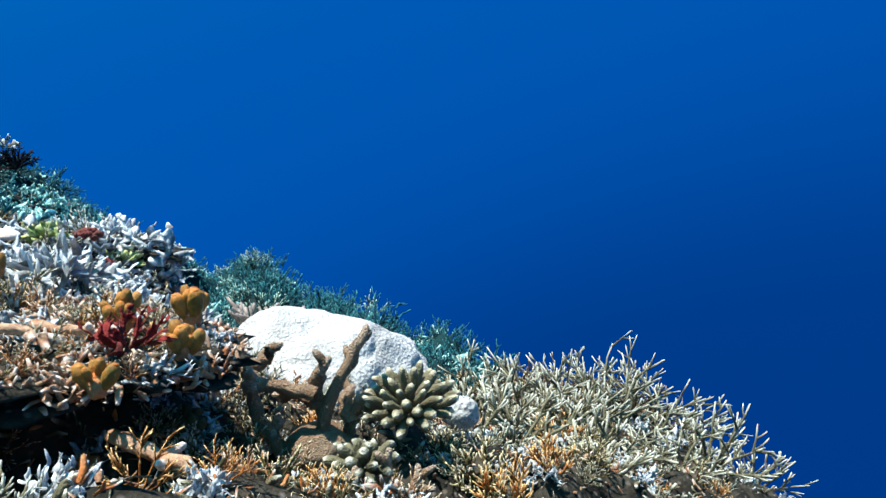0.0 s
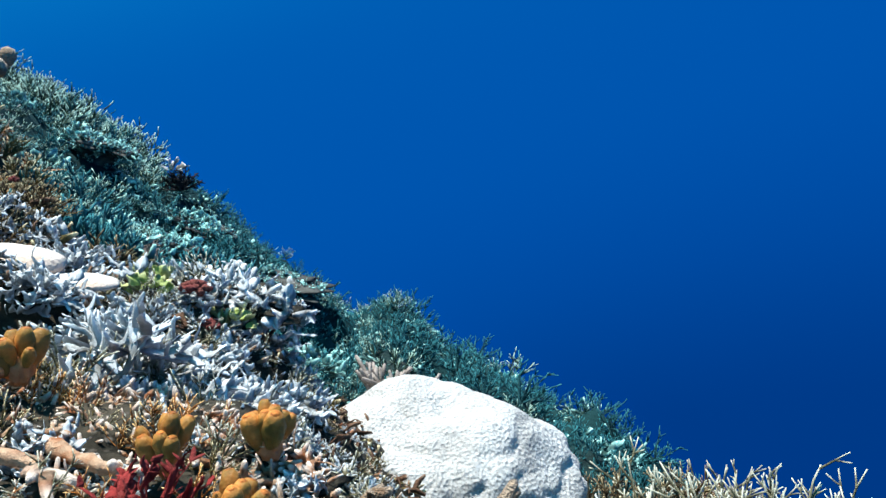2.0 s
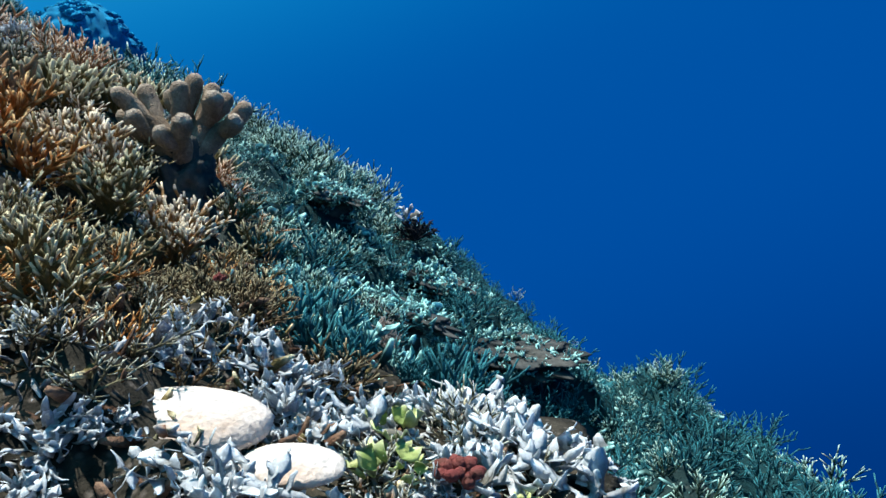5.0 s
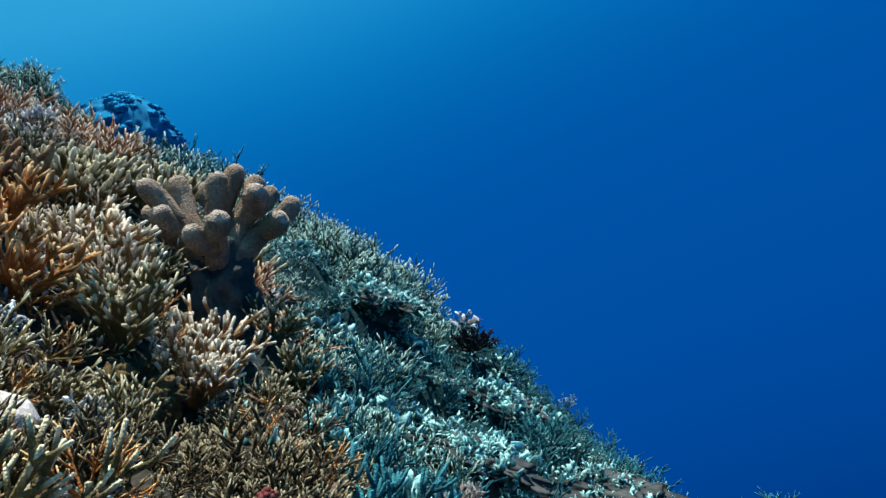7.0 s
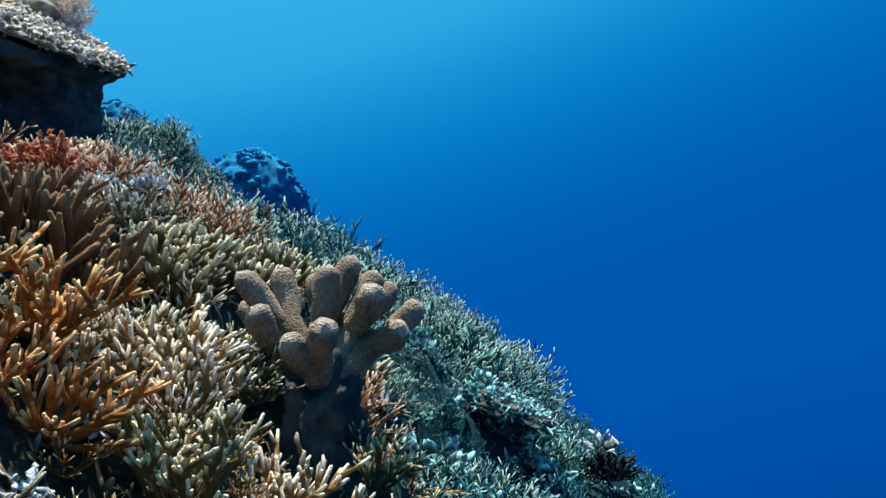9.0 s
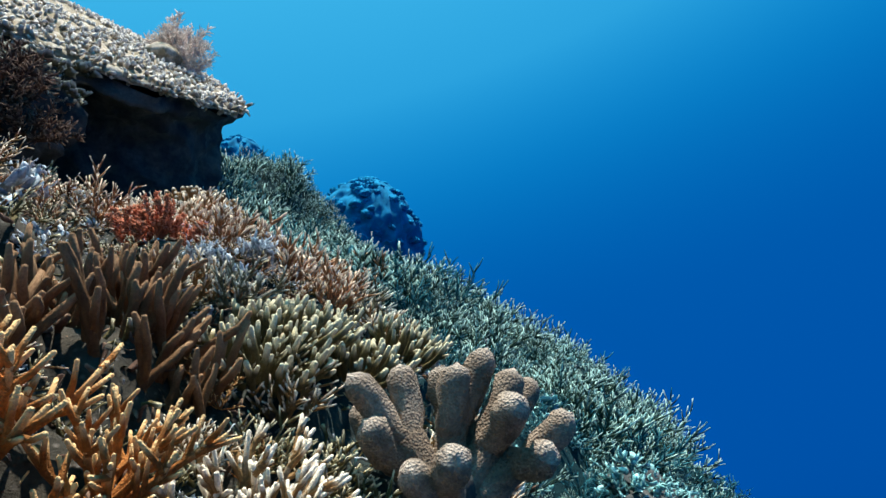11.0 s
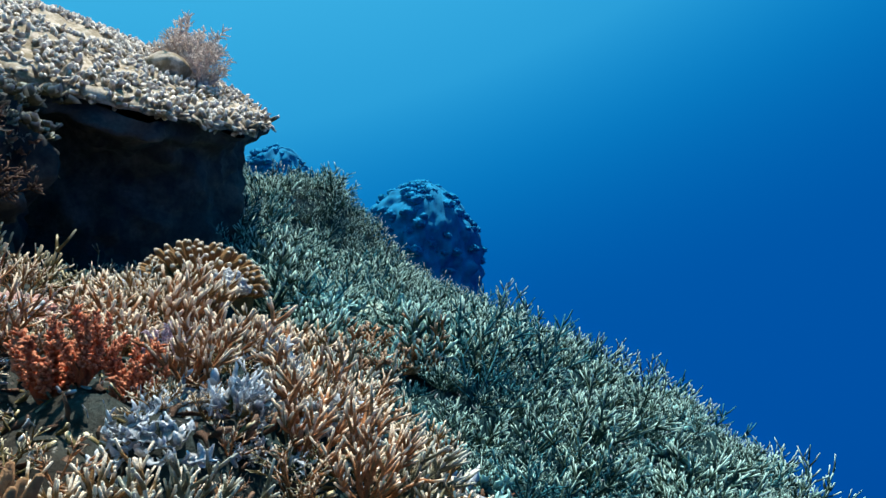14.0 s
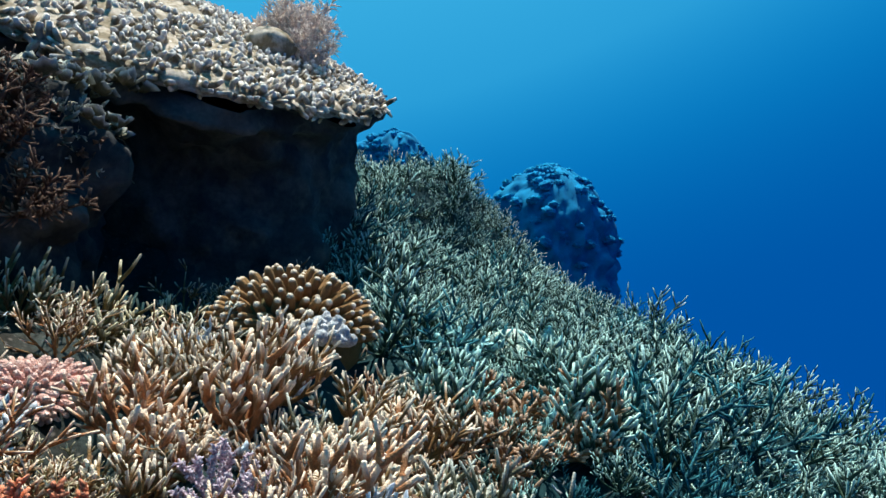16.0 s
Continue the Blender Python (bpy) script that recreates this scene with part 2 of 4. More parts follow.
def ground_at(x, y, rough=True):
    z = 2.84 - 0.414 * x - 0.248 * y
    for hx, hy, sx, sy, h in HUMPS:
        z += h * math.exp(-((x - hx) / sx) ** 2 - ((y - hy) / sy) ** 2)
    for hx, hy, r, h in KNOLLS:
        z += h * math.exp(-((x - hx) ** 2 + (y - hy) ** 2) / r ** 2)
    s, l = 0.857 * x + 0.515 * y, -0.515 * x + 0.857 * y
    z -= 1.1 * 0.35 * fall((s - 4.3 + 0.20 * max(l - 4.0, 0)) / 0.35)
    z -= 0.9 * 0.5 * fall((l - 12.9) / 0.5)
    if rough:
        p = Vector((x, y, 0.0))
        crag = min(max((s - 0.1) / 0.5, 0.0), 1.0) * min(max((l - 4.6) / 0.8, 0.0), 1.0)
        far = min(max((l - 8.4) / 0.8, 0.0), 1.0)
        z += 0.20 * far * noise.noise(p * 1.35 + Vector((7.0, 2.0, 0.0))) + crag * (0.36 * noise.noise(p * 1.5 + Vector((3.0, 1.0, 0.0))) + 0.14 * noise.noise(p * 3.7)) + 0.07 * noise.noise(p * 1.1) + 0.14 * noise.noise(p * 2.7) + 0.09 * noise.noise(p * 6.5) + 0.03 * noise.noise(p * 17.0)
    return z


def mesh_from(name, verts, faces, material, smooth=True, tip=None):
    me = bpy.data.meshes.new(name)
    me.from_pydata([tuple(v) for v in verts], [], faces)
    me.materials.append(material)
    if smooth:
        me.polygons.foreach_set("use_smooth", [True] * len(me.polygons))
    if tip is not None:
        a = me.attributes.new("tip", "FLOAT", "POINT")
        a.data.foreach_set("value", [float(v) for v in tip])
    me.update()
    return me


def axis_steps(lo, hi, fine, a, b, grow):
    """Grid lines: fine between a and b, ever wider outside."""
    mid = list(np.arange(a, b, fine))
    out, step, v = [], fine, b
    while v < hi:
        out.append(v)
        step *= grow
        v += step
    low, step, v = [], fine, a - fine
    while v > lo:
        low.append(v)
        step *= grow
        v -= step
    return low[::-1] + mid + out


def build_ground():
    xs = axis_steps(-70, 30, 0.06, -10.0, 1.6, 1.12)
    ys = axis_steps(-30, 60, 0.06, 1.2, 10.0, 1.12)
    verts = [(x, y, ground_at(x, y)) for y in ys for x in xs]
    n = len(xs)
    faces = [(j * n + i, j * n + i + 1, (j + 1) * n + i + 1, (j + 1) * n + i) for j in range(len(ys) - 1) for i in range(n - 1)]
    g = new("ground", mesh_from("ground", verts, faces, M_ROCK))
    tagged(g, "brown and grey crusted reef rock slope, tinted blue-green for haze farther on", "seabed", kind="structure")


build_ground()


# ---- growth forms ----
def unit(v):
    return v / max(np.linalg.norm(v), 1e-9)


def tubes(branches, sides, rng, rough=0.10, knit=False):
    """One mesh of tapering branches: (points, radii, tip at root, tip at end, thickness over width)."""
    verts, faces, tips = [], [], []
    for pts, radii, a, b, flat in branches:
        pts = np.asarray(pts, float)
        k = len(pts)
        tan = np.gradient(pts, axis=0)
        ref = np.array((0.31, 0.17, 0.93)) if abs(unit(tan.mean(0))[2]) < 0.8 else np.array((0.9, 0.4, 0.1))
        base = len(verts)
        turn = rng.uniform(0, 6.28)
        if flat != 1.0:
            ref = ref + rng.normal(0, 0.40, 3)
        for i in range(k):
            t = unit(tan[i])
            u = unit(np.cross(t, ref))
            v = np.cross(t, u)
            for j in range(sides):
                w = turn + 6.2832 * j / sides
                r = radii[i] * (1 + rng.uniform(-rough, rough))
                c, s = math.cos(w), math.sin(w)
                if flat != 1.0:
                    w -= turn
                    c, s = math.cos(w), math.sin(w) * flat
                verts.append(pts[i] + r * (c * u + s * v))
                tips.append(a + (b - a) * (i / (k - 1)) ** 2)
        verts.append(pts[-1] + unit(tan[-1]) * radii[-1] * (0.75 if flat == 1.0 else 0.25))
        tips.append(b)
        for i in range(k - 1):
            for j in range(sides):
                p, q = base + i * sides + j, base + i * sides + (j + 1) % sides
                faces.append((p, q, q + sides, p + sides))
        top = base + (k - 1) * sides
        for j in range(sides):
            faces.append((top + j, top + (j + 1) % sides, top + sides))
        if knit and base:
            gaps = np.linalg.norm(first - pts[0], axis=1)
            faces.append((int(gaps.argmin()), base, base + 1))
        elif knit:
            first = np.array(verts)
    return verts, faces, tips


def bend(start, way, length, k, rng, up=0.25, wobble=0.12):
    pts, d = [np.asarray(start, float)], unit(np.asarray(way, float))
    for _ in range(k - 1):
        d = unit(d + np.array((0, 0, up)) / k * 2 + rng.normal(0, wobble, 3))
        pts.append(pts[-1] + d * length / (k - 1))
    return np.array(pts)


def side_way(d, rng, open_=0.9):
    p = unit(np.cross(d, rng.normal(0, 1, 3)))
    return unit(d + p * open_)


def lump_list(rng, n, size, r, flatness=0.7, sides=7, tip=0.8):
    """The rounded lobes of one head."""
    out = []
    for i in range(n):
        az, tilt = 2.39996 * i, 1.45 * math.sqrt((i + 0.3) / n)
        d = np.array((math.sin(tilt) * math.cos(az), math.sin(tilt) * math.sin(az), math.cos(tilt) * flatness))
        a = d * size * 0.35
        b = d * size * rng.uniform(0.85, 1.1)
        rr = r * rng.uniform(0.8, 1.2)
        pts = np.array([a + (b - a) * f for f in (0, 0.35, 0.7, 0.9, 1.0)]) + rng.normal(0, r * 0.15, (5, 3))
        out.append(tubes([(pts, rr * np.array((0.7, 0.9, 1.0, 0.8, 0.45)), 0.0, tip, 1.0)], sides, rng, 0.08))
    return out


def colony(name, piece, made_list, material, m, label, category="coral", group=""):
    root = thing(name, None, m, label, category, group)
    for made in made_list:
        part(piece, shape(piece, made, material), root)


def soft_stems(rng, size, mains, buds, r, spread=1.0, bud=0.35):
    """A soft coral: thick stems whose ends are crowded with small buds, stem by stem."""
    stems = []
    for i in range(mains):
        az, tilt = 2.39996 * i + rng.uniform(-0.4, 0.4), spread * math.sqrt((i + 0.4) / mains)
        d = np.array((math.sin(tilt) * math.cos(az), math.sin(tilt) * math.sin(az), math.cos(tilt)))
        pts = bend((0, 0, 0), d, size * rng.uniform(0.75, 1.1), 5, rng, 0.3, 0.15)
        out = [(pts, np.linspace(r * 1.3, r * 0.5, 5), 0.0, 0.7, 1.0)]
        for _ in range(buds):
            f = rng.uniform(0.35, 1.0) * 4
            q = int(min(f, 3))
            at = pts[q] + (pts[q + 1] - pts[q]) * (f - q)
            out.append((bend(at, side_way(d, rng, 1.3), size * bud * rng.uniform(0.4, 1.0), 3, rng, 0.2, 0.3), np.array((0.35, 0.6, 0.35)) * r, 0.2, 1.0, 1.0))
        stems.append(tubes(out, 4, rng, 0.25, True))
    return stems


def soft_thing(name, stems, material, m, label, group=""):
    root = thing(name, None, m, label, "soft coral", group)
    for made in stems:
        part("stem", shape("stem", made, material), root)


def ball(rng, rx, ry, rz, wave=0.10, freq=2.2, level=5, fine=0.0, crease=0.0):
    bm = bmesh.new()
    bmesh.ops.create_icosphere(bm, subdivisions=level, radius=1.0)
    off = Vector(rng.uniform(-20, 20, 3))
    for v in bm.verts:
        n = v.co.copy()
        h = wave * noise.noise(n * freq + off) + fine * noise.noise(n * 14 + off)
        if crease:
            h -= crease * (1 - abs(noise.noise(n * freq * 1.6 + off * 2))) ** 6
        v.co = Vector((n.x * rx, n.y * ry, n.z * rz)) * (1 + h)
    verts, faces = [v.co.copy() for v in bm.verts], [[v.index for v in f.verts] for f in bm.faces]
    bm.free()
    return verts, faces, [0.0] * len(verts)


def shape(name, made, material):
    return mesh_from(name, made[0], made[1], material, tip=made[2])


def thing(name, data, m, label, category, group="", kind=""):
    ob = new(name, data)
    ob.matrix_world = m
    return tagged(ob, label, category, group, kind)


def part(name, data, parent, label=""):
    ob = new(name, data)
    ob.parent = parent
    return tagged(ob, label) if label else ob


def stand(x, y, rng, scale=1.0, sink=0.03, lean=0.35):
    """A pose on the slope: partly upright, partly square to it, turned at random."""
    e = 0.08
    n = Vector(((ground_at(x - e, y) - ground_at(x + e, y)) / (2 * e), (ground_at(x, y - e) - ground_at(x, y + e)) / (2 * e), 1.0)).normalized()
    n = (n * lean + Vector((0, 0, 1)) * (1 - lean)).normalized()
    turn = n.to_track_quat("Z", "Y").to_matrix().to_4x4()
    sc = scale * rng.uniform(0.85, 1.15)
    return Matrix.Translation((x, y, ground_at(x, y) - sink)) @ turn @ pose(0, 0, 0, 0, 0, rng.uniform(0, 360)) @ Matrix.Diagonal((sc, sc, sc * rng.uniform(0.85, 1.15), 1))


def pieces(made_list, name, material):
    return [shape(name, made, material) for made in made_list]


def stag_branches(rng, mains, **kw):
    """The branches of one colony, each a mesh of its own."""
    out = []
    for i in range(mains):
        az, tilt = 2.39996 * i + rng.uniform(-0.3, 0.3), kw["spread"] * math.sqrt((i + 0.4) / mains)
        d = np.array((math.sin(tilt) * math.cos(az), math.sin(tilt) * math.sin(az), math.cos(tilt)))
        out.append(one_branch(rng, d, **kw))
    return out


def one_branch(rng, d, size=0.22, laterals=5, r=0.010, spread=1.2, sides=5, k=4, up=0.35, lat=0.36, twigs=0):
    n = size * rng.uniform(0.8, 1.15)
    pts = bend(d * size * 0.08, d, n, k, rng, up)
    br = [(pts, np.linspace(r * 1.25, r * 0.62, k), 0.0, 0.95, 1.0)]
    for _ in range(laterals):
        f = rng.uniform(0.3, 0.95) * (k - 1)
        q = int(min(f, k - 2))
        at = pts[q] + (pts[q + 1] - pts[q]) * (f - q)
        w = side_way(unit(pts[q + 1] - pts[q]), rng)
        w[2] = abs(w[2]) * 0.7 + 0.15
        ln = n * lat * rng.uniform(0.6, 1.2)
        sp = bend(at, w, ln, 3, rng, up)
        br.append((sp, np.linspace(r * 0.9, r * 0.5, 3), 0.15, 1.0, 1.0))
        for _ in range(twigs):
            w2 = side_way(unit(sp[2] - sp[0]), rng, 0.8)
            br.append((bend(sp[1], w2, ln * 0.45, 3, rng, up), np.linspace(r * 0.75, r * 0.45, 3), 0.3, 1.0, 1.0))
    return tubes(br, sides, rng, 0.10, True)


def leaf_blades(rng, blades, size=0.15, wide=0.022, sides=6, prongs=3):
    out = []
    for i in range(blades):
        az, tilt = 2.39996 * i + rng.uniform(-0.5, 0.5), 1.5 * math.sqrt((i + 0.5) / blades)
        d = np.array((math.sin(tilt) * math.cos(az), math.sin(tilt) * math.sin(az), math.cos(tilt) * 0.8 + 0.1))
        pts = bend(d * size * rng.uniform(0.1, 0.5), d, size * rng.uniform(0.5, 0.95), 5, rng, 0.3, 0.28)
        w = wide * rng.uniform(0.5, 1.3)
        br = [(pts, w * np.array((0.30, 0.6, 0.85, 1.15, 0.6)) * rng.uniform(0.7, 1.3, 5), 0.0, 0.9, 0.13)]
        for _ in range(prongs):
            e = unit(pts[-1] - pts[-2])
            br.append((bend(pts[int(rng.integers(2, 5))], side_way(e, rng, 1.0), size * rng.uniform(0.15, 0.38), 4, rng, 0.2, 0.3), w * np.array((0.6, 0.7, 0.5, 0.2)), 0.4, 1.0, 0.2))
        out.append(tubes(br, sides, rng, 0.30, True))
    return out


def ribbons(rng, n, size=0.15, wide=0.012, sides=6, prongs=4):
    """Flat forked ribbons lying outward and curling up at their ends."""
    out = []
    for i in range(n):
        az, f = 2.39996 * i + rng.uniform(-0.5, 0.5), math.sqrt((i + 0.5) / n)
        start = np.array((math.cos(az) * f, math.sin(az) * f, 0.55 * (1 - f * f) + rng.uniform(-0.15, 0.2))) * size * 0.62
        go = az + rng.uniform(-1.1, 1.1)
        d = np.array((math.cos(go), math.sin(go), rng.uniform(-0.35, 0.45)))
        w = wide * rng.uniform(0.7, 1.7)
        pts = bend(start - unit(d) * size * 0.15, d, size * rng.uniform(0.40, 0.75), 5, rng, 0.22, 0.36)
        br = [(pts, w * np.array((0.6, 0.9, 1.1, 1.0, 0.45)) * rng.uniform(0.7, 1.35, 5), 0.25, 0.9, 0.09)]
        for _ in range(prongs):
            q = int(rng.integers(1, 5))
            e = unit(pts[q] - pts[q - 1])
            br.append((bend(pts[q], side_way(e, rng, 1.1) + np.array((0, 0, 0.15)), size * rng.uniform(0.16, 0.36), 4, rng, 0.45, 0.32), w * np.array((0.8, 0.8, 0.6, 0.2)), 0.45, 1.0, 0.12))
        out.append(tubes(br, sides, rng, 0.28, True))
    return out


def leaf_sheets(rng, blades, size=0.14, cols=6, rows=3, thick=0.0014, leaf=0.36):
    """Thin curled plates with a ragged, pronged and upturned rim, each a closed sheet."""
    out = []
    for i in range(blades):
        az, f = 2.39996 * i + rng.uniform(-0.6, 0.6), math.sqrt((i + 0.5) / blades)
        tilt = 1.35 + rng.uniform(-0.5, 0.3) * (1.5 - f)
        d = np.array((math.sin(tilt) * math.cos(az), math.sin(tilt) * math.sin(az), math.cos(tilt)))
        side = unit(np.cross(d, rng.normal(0, 0.45, 3) + np.array((0, 0, 1.0))))
        nrm = np.cross(side, d)
        k = size * leaf * rng.uniform(0.7, 1.4)
        long_, wide = k, k * rng.uniform(0.35, 0.75)
        start = np.array((math.cos(az) * f, math.sin(az) * f, 0.50 * (1 - f * f) + rng.uniform(-0.1, 0.2))) * size * 0.75
        curl, wave, beat, ph = k * rng.uniform(0.1, 0.6), k * rng.uniform(0.12, 0.26), rng.uniform(4, 8), rng.uniform(0, 6.28)
        reach = 1 + 0.22 * np.sin(np.linspace(-2.6, 2.6, cols + 1) * rng.uniform(0.8, 1.3) + rng.uniform(0, 6.28)) + rng.uniform(-0.07, 0.07, cols + 1)
        grid = []
        for r in range(rows + 1):
            v = r / rows
            for q in range(cols + 1):
                u = 2 * q / cols - 1
                w = wide * (0.18 + 0.82 * math.sin(2.2 * v)) * u
                ln = long_ * (v if r < rows else reach[q]) * (1 - 0.50 * u * u)
                off = curl * (u * u * v * 0.5 + v ** 3 * 0.8) + wave * math.sin(beat * u + ph) * v + rng.normal(0, size * 0.02)
                grid.append((start + d * ln + side * w + nrm * off, v))
        n = cols + 1
        verts = [p + nrm * thick * (1.3 - 0.7 * v) for p, v in grid] + [p - nrm * thick * (1.3 - 0.7 * v) for p, v in grid]
        tips = [0.05 + 0.90 * v ** 3 for _, v in grid] * 2
        k, faces = len(grid), []
        for r in range(rows):
            for q in range(cols):
                a = r * n + q
                faces.append((a, a + 1, a + n + 1, a + n))
                faces.append((k + a, k + a + n, k + a + n + 1, k + a + 1))
        rim = [q for q in range(n)] + [r * n + cols for r in range(1, rows + 1)] + [rows * n + q for q in range(cols - 1, -1, -1)] + [r * n for r in range(rows - 1, 0, -1)]
        for a, e in zip(rim, rim[1:] + rim[:1]):
            faces.append((e, a, k + a, k + e))
        out.append((verts, faces, tips))
    return out


def joined(made_list):
    verts, faces, tips = [], [], []
    for v, f, t in made_list:
        b = len(verts)
        verts.extend(v)
        tips.extend(t)
        faces.extend([tuple(i + b for i in face) for face in f])
    return verts, faces, tips


class Form:
    """One growth form: its pieces for colonies near by, and the same as arrays for the joined rest."""

    def __init__(self, piece_name, made_list, material):
        self.material, self.piece_name, self.root = material, piece_name, None
        self.made = made_list
        v, f, t = joined(made_list)
        self.v, self.t = np.array([tuple(p) for p in v]), np.array(t)
        self.total = np.array([len(q) for q in f])
        self.loop = np.concatenate([np.array(q) for q in f])

    def place(self, name, m, label, category, group):
        if self.root is None:
            self.root = thing(name, None, Matrix.Identity(4), label, category, group)
            for made in self.made:
                part(self.piece_name, shape(self.piece_name, made, self.material), self.root)
            self.root.matrix_basis = m
            self.first = m.copy()
            return
        sc = self.root.scale
        copy_thing(self.root, m @ Matrix.Diagonal((1 / sc[0], 1 / sc[1], 1 / sc[2], 1)))


def merge(name, items, material, label, category):
    """Many forms at many poses as one mesh."""
    vs, ls, ts, tips, b = [], [], [], [], 0
    for form, m in items:
        a = np.array(m)
        vs.append(form.v @ a[:3, :3].T + a[:3, 3])
        ls.append(form.loop + b)
        ts.append(form.total)
        tips.append(form.t)
        b += len(form.v)
    v, loop, total, tip = np.concatenate(vs), np.concatenate(ls), np.concatenate(ts), np.concatenate(tips)
    me = bpy.data.meshes.new(name)
    me.vertices.add(len(v))
    me.vertices.foreach_set("co", v.astype(np.float32).ravel())
    me.loops.add(len(loop))
    me.loops.foreach_set("vertex_index", loop.astype(np.int32))
    me.polygons.add(len(total))
    start = np.concatenate([[0], np.cumsum(total)[:-1]])
    me.polygons.foreach_set("loop_start", start.astype(np.int32))
    me.polygons.foreach_set("loop_total", total.astype(np.int32))
    me.polygons.foreach_set("use_smooth", np.ones(len(total), bool))
    at = me.attributes.new("tip", "FLOAT", "POINT")
    at.data.foreach_set("value", tip.astype(np.float32))
    me.materials.append(material)
    me.update(calc_edges=True)
    me.validate()
    thing(name, me, Matrix.Identity(4), label, category, kind="stuff")


rng = np.random.default_rng(7)

# ---- the bleached massive coral and what stands round it ----
thing("massive_coral", shape("massive_coral", ball(rng, 0.68, 0.52, 0.44, 0.17, 1.9, 6, 0.014, 0.05), M_BRAIN),
      pose(-0.72, 4.42, 1.68, 0, 4, 14), "bleached white massive coral head with a lobed, pitted top", "coral")


def antler_coral(x, y, z, arms, label, r=0.0185):
    """Thick rough arms, each along its own bent line of (across, up) steps in hundredths of a metre."""
    root = thing("antler_coral", None, pose(x, y, z), label, "coral", "antler corals")
    part("holdfast", shape("holdfast", ball(rng, 0.10, 0.09, 0.06, 0.3, 2.0, 3), M_ANTLER), root)
    for line in arms:
        p = np.array([(across * 0.01, 0.0, up * 0.01) for across, up in line])
        p[:, 1] = np.linspace(rng.uniform(-0.03, 0.02), rng.uniform(-0.07, 0.07), len(p))
        f, g = np.linspace(0, 1, 9), np.linspace(0, 1, len(p))
        pts = np.stack([np.interp(f, g, p[:, i]) for i in range(3)], 1) + rng.normal(0, 0.003, (9, 3))
        br = [(pts, r * np.array((1.15, 1.05, 1.0, 1.0, 0.95, 0.92, 0.88, 0.8, 0.5)) * rng.uniform(0.9, 1.1, 9), 0.0, 1.0, 1.0)]
        for q in (3, 5, 7):
            br.append((bend(pts[q], side_way(unit(pts[-1] - pts[0]), rng, 1.3), rng.uniform(0.025, 0.055), 4, rng, 0.4, 0.14), r * np.array((0.75, 0.7, 0.62, 0.4)), 0.1, 1.0, 1.0))
        part("arm", shape("arm", tubes(br, 10, rng, 0.12, True), M_ANTLER), root)


antler_coral(-0.41, 2.75, 2.19, [((0, -4), (1, 9), (5, 17), (9, 23), (11.5, 28), (14, 32)), ((1, 9), (-1, 17), (0, 21), (4, 25)), ((1, 12), (-6, 14), (-13, 13)), ((0, 16), (-8, 17.5), (-14, 19), (-18, 21)),
                                 ((-9, -4), (-15, 9), (-17, 18), (-17, 25)), ((-16.5, 20), (-20, 23), (-25, 23.5)), ((-17, 23), (-14, 25), (-12, 28)), ((6, -3), (9, 6), (11.5, 11.5), (15, 12)),
                                 ((9, 6), (7, 12), (9, 14.5)), ((-9, -3), (-13, 5), (-10, 9))],
             "brown antler coral with thick rough forking arms on rubble")
antler_coral(-0.24, 2.40, 2.12, [((0, 0), (1, 10), (3, 22)), ((-2, 0), (-5, 9), (-6, 18)), ((3, 0), (8, 8), (10, 16))], "brown antler coral with three short upright arms", 0.014)
colony("club_coral", "finger", lump_list(rng, 52, 0.145, 0.0140, 0.95), M_CLUB, pose(-0.16, 2.78, 2.26, 8, 0, 0), "khaki club coral with pale blunt finger tips", "coral")
colony("club_coral", "finger", lump_list(rng, 26, 0.09, 0.013, 0.8), M_PALE, pose(-0.27, 2.45, 2.27), "small pale knobbed coral among rubble", "coral")
thing("lobed_coral", shape("lobed_coral", ball(rng, 0.06, 0.055, 0.055, 0.1, 2, 4), M_BRAIN), pose(0.0, 3.0, 2.16), "small round bleached coral head", "coral")
soft_thing("feathery_soft_coral", soft_stems(rng, 0.20, 14, 30, 0.006, 0.9), M_LEAF, pose(-1.12, 3.95, 1.98), "pale grey feathery soft coral beside a bleached coral")
colony("feathery_soft_coral", "arm", stag_branches(rng, 11, size=0.30, laterals=5, r=0.015, spread=0.95, sides=6, k=5, up=0.3), M_SOFTGR, pose(-1.0, 4.72, 1.80), "grey branching soft coral with tapering arms", "soft coral")


def squirts(x, y, z, n, size, group="sea squirts", r=0.024):
    root = thing("sea_squirt_cluster", None, pose(x, y, z), "orange, yellow and olive sea squirts clustered on dead coral", "sea squirt", group)
    part("stem", shape("stem", ball(rng, size * 0.7, size * 0.7, size, 0.3, 2.0, 3), M_ORANGE), root)
    for i in range(n):
        az, tilt = 2.39996 * i + rng.uniform(-0.4, 0.4), 1.35 * math.sqrt((i + 0.3) / n)
        p = Vector((math.sin(tilt) * math.cos(az), math.sin(tilt) * math.sin(az), 0.25 + math.cos(tilt))) * size * rng.uniform(0.75, 1.25)
        k, tall = r * rng.uniform(0.55, 1.15), Vector((p.x * 0.5, p.y * 0.5, size)).normalized()
        rows = [p + tall * k * f for f in (-1.6, -0.6, 0.4, 1.2, 1.7, 1.75, 1.2)]
        data = shape("squirt", tubes([(rows, k * np.array((0.5, 0.85, 1.0, 0.78, 0.50, 0.34, 0.22)), 0.0, 0.9, 1.0)], 10, rng, 0.07), M_CUP)
        part("squirt", data, root)


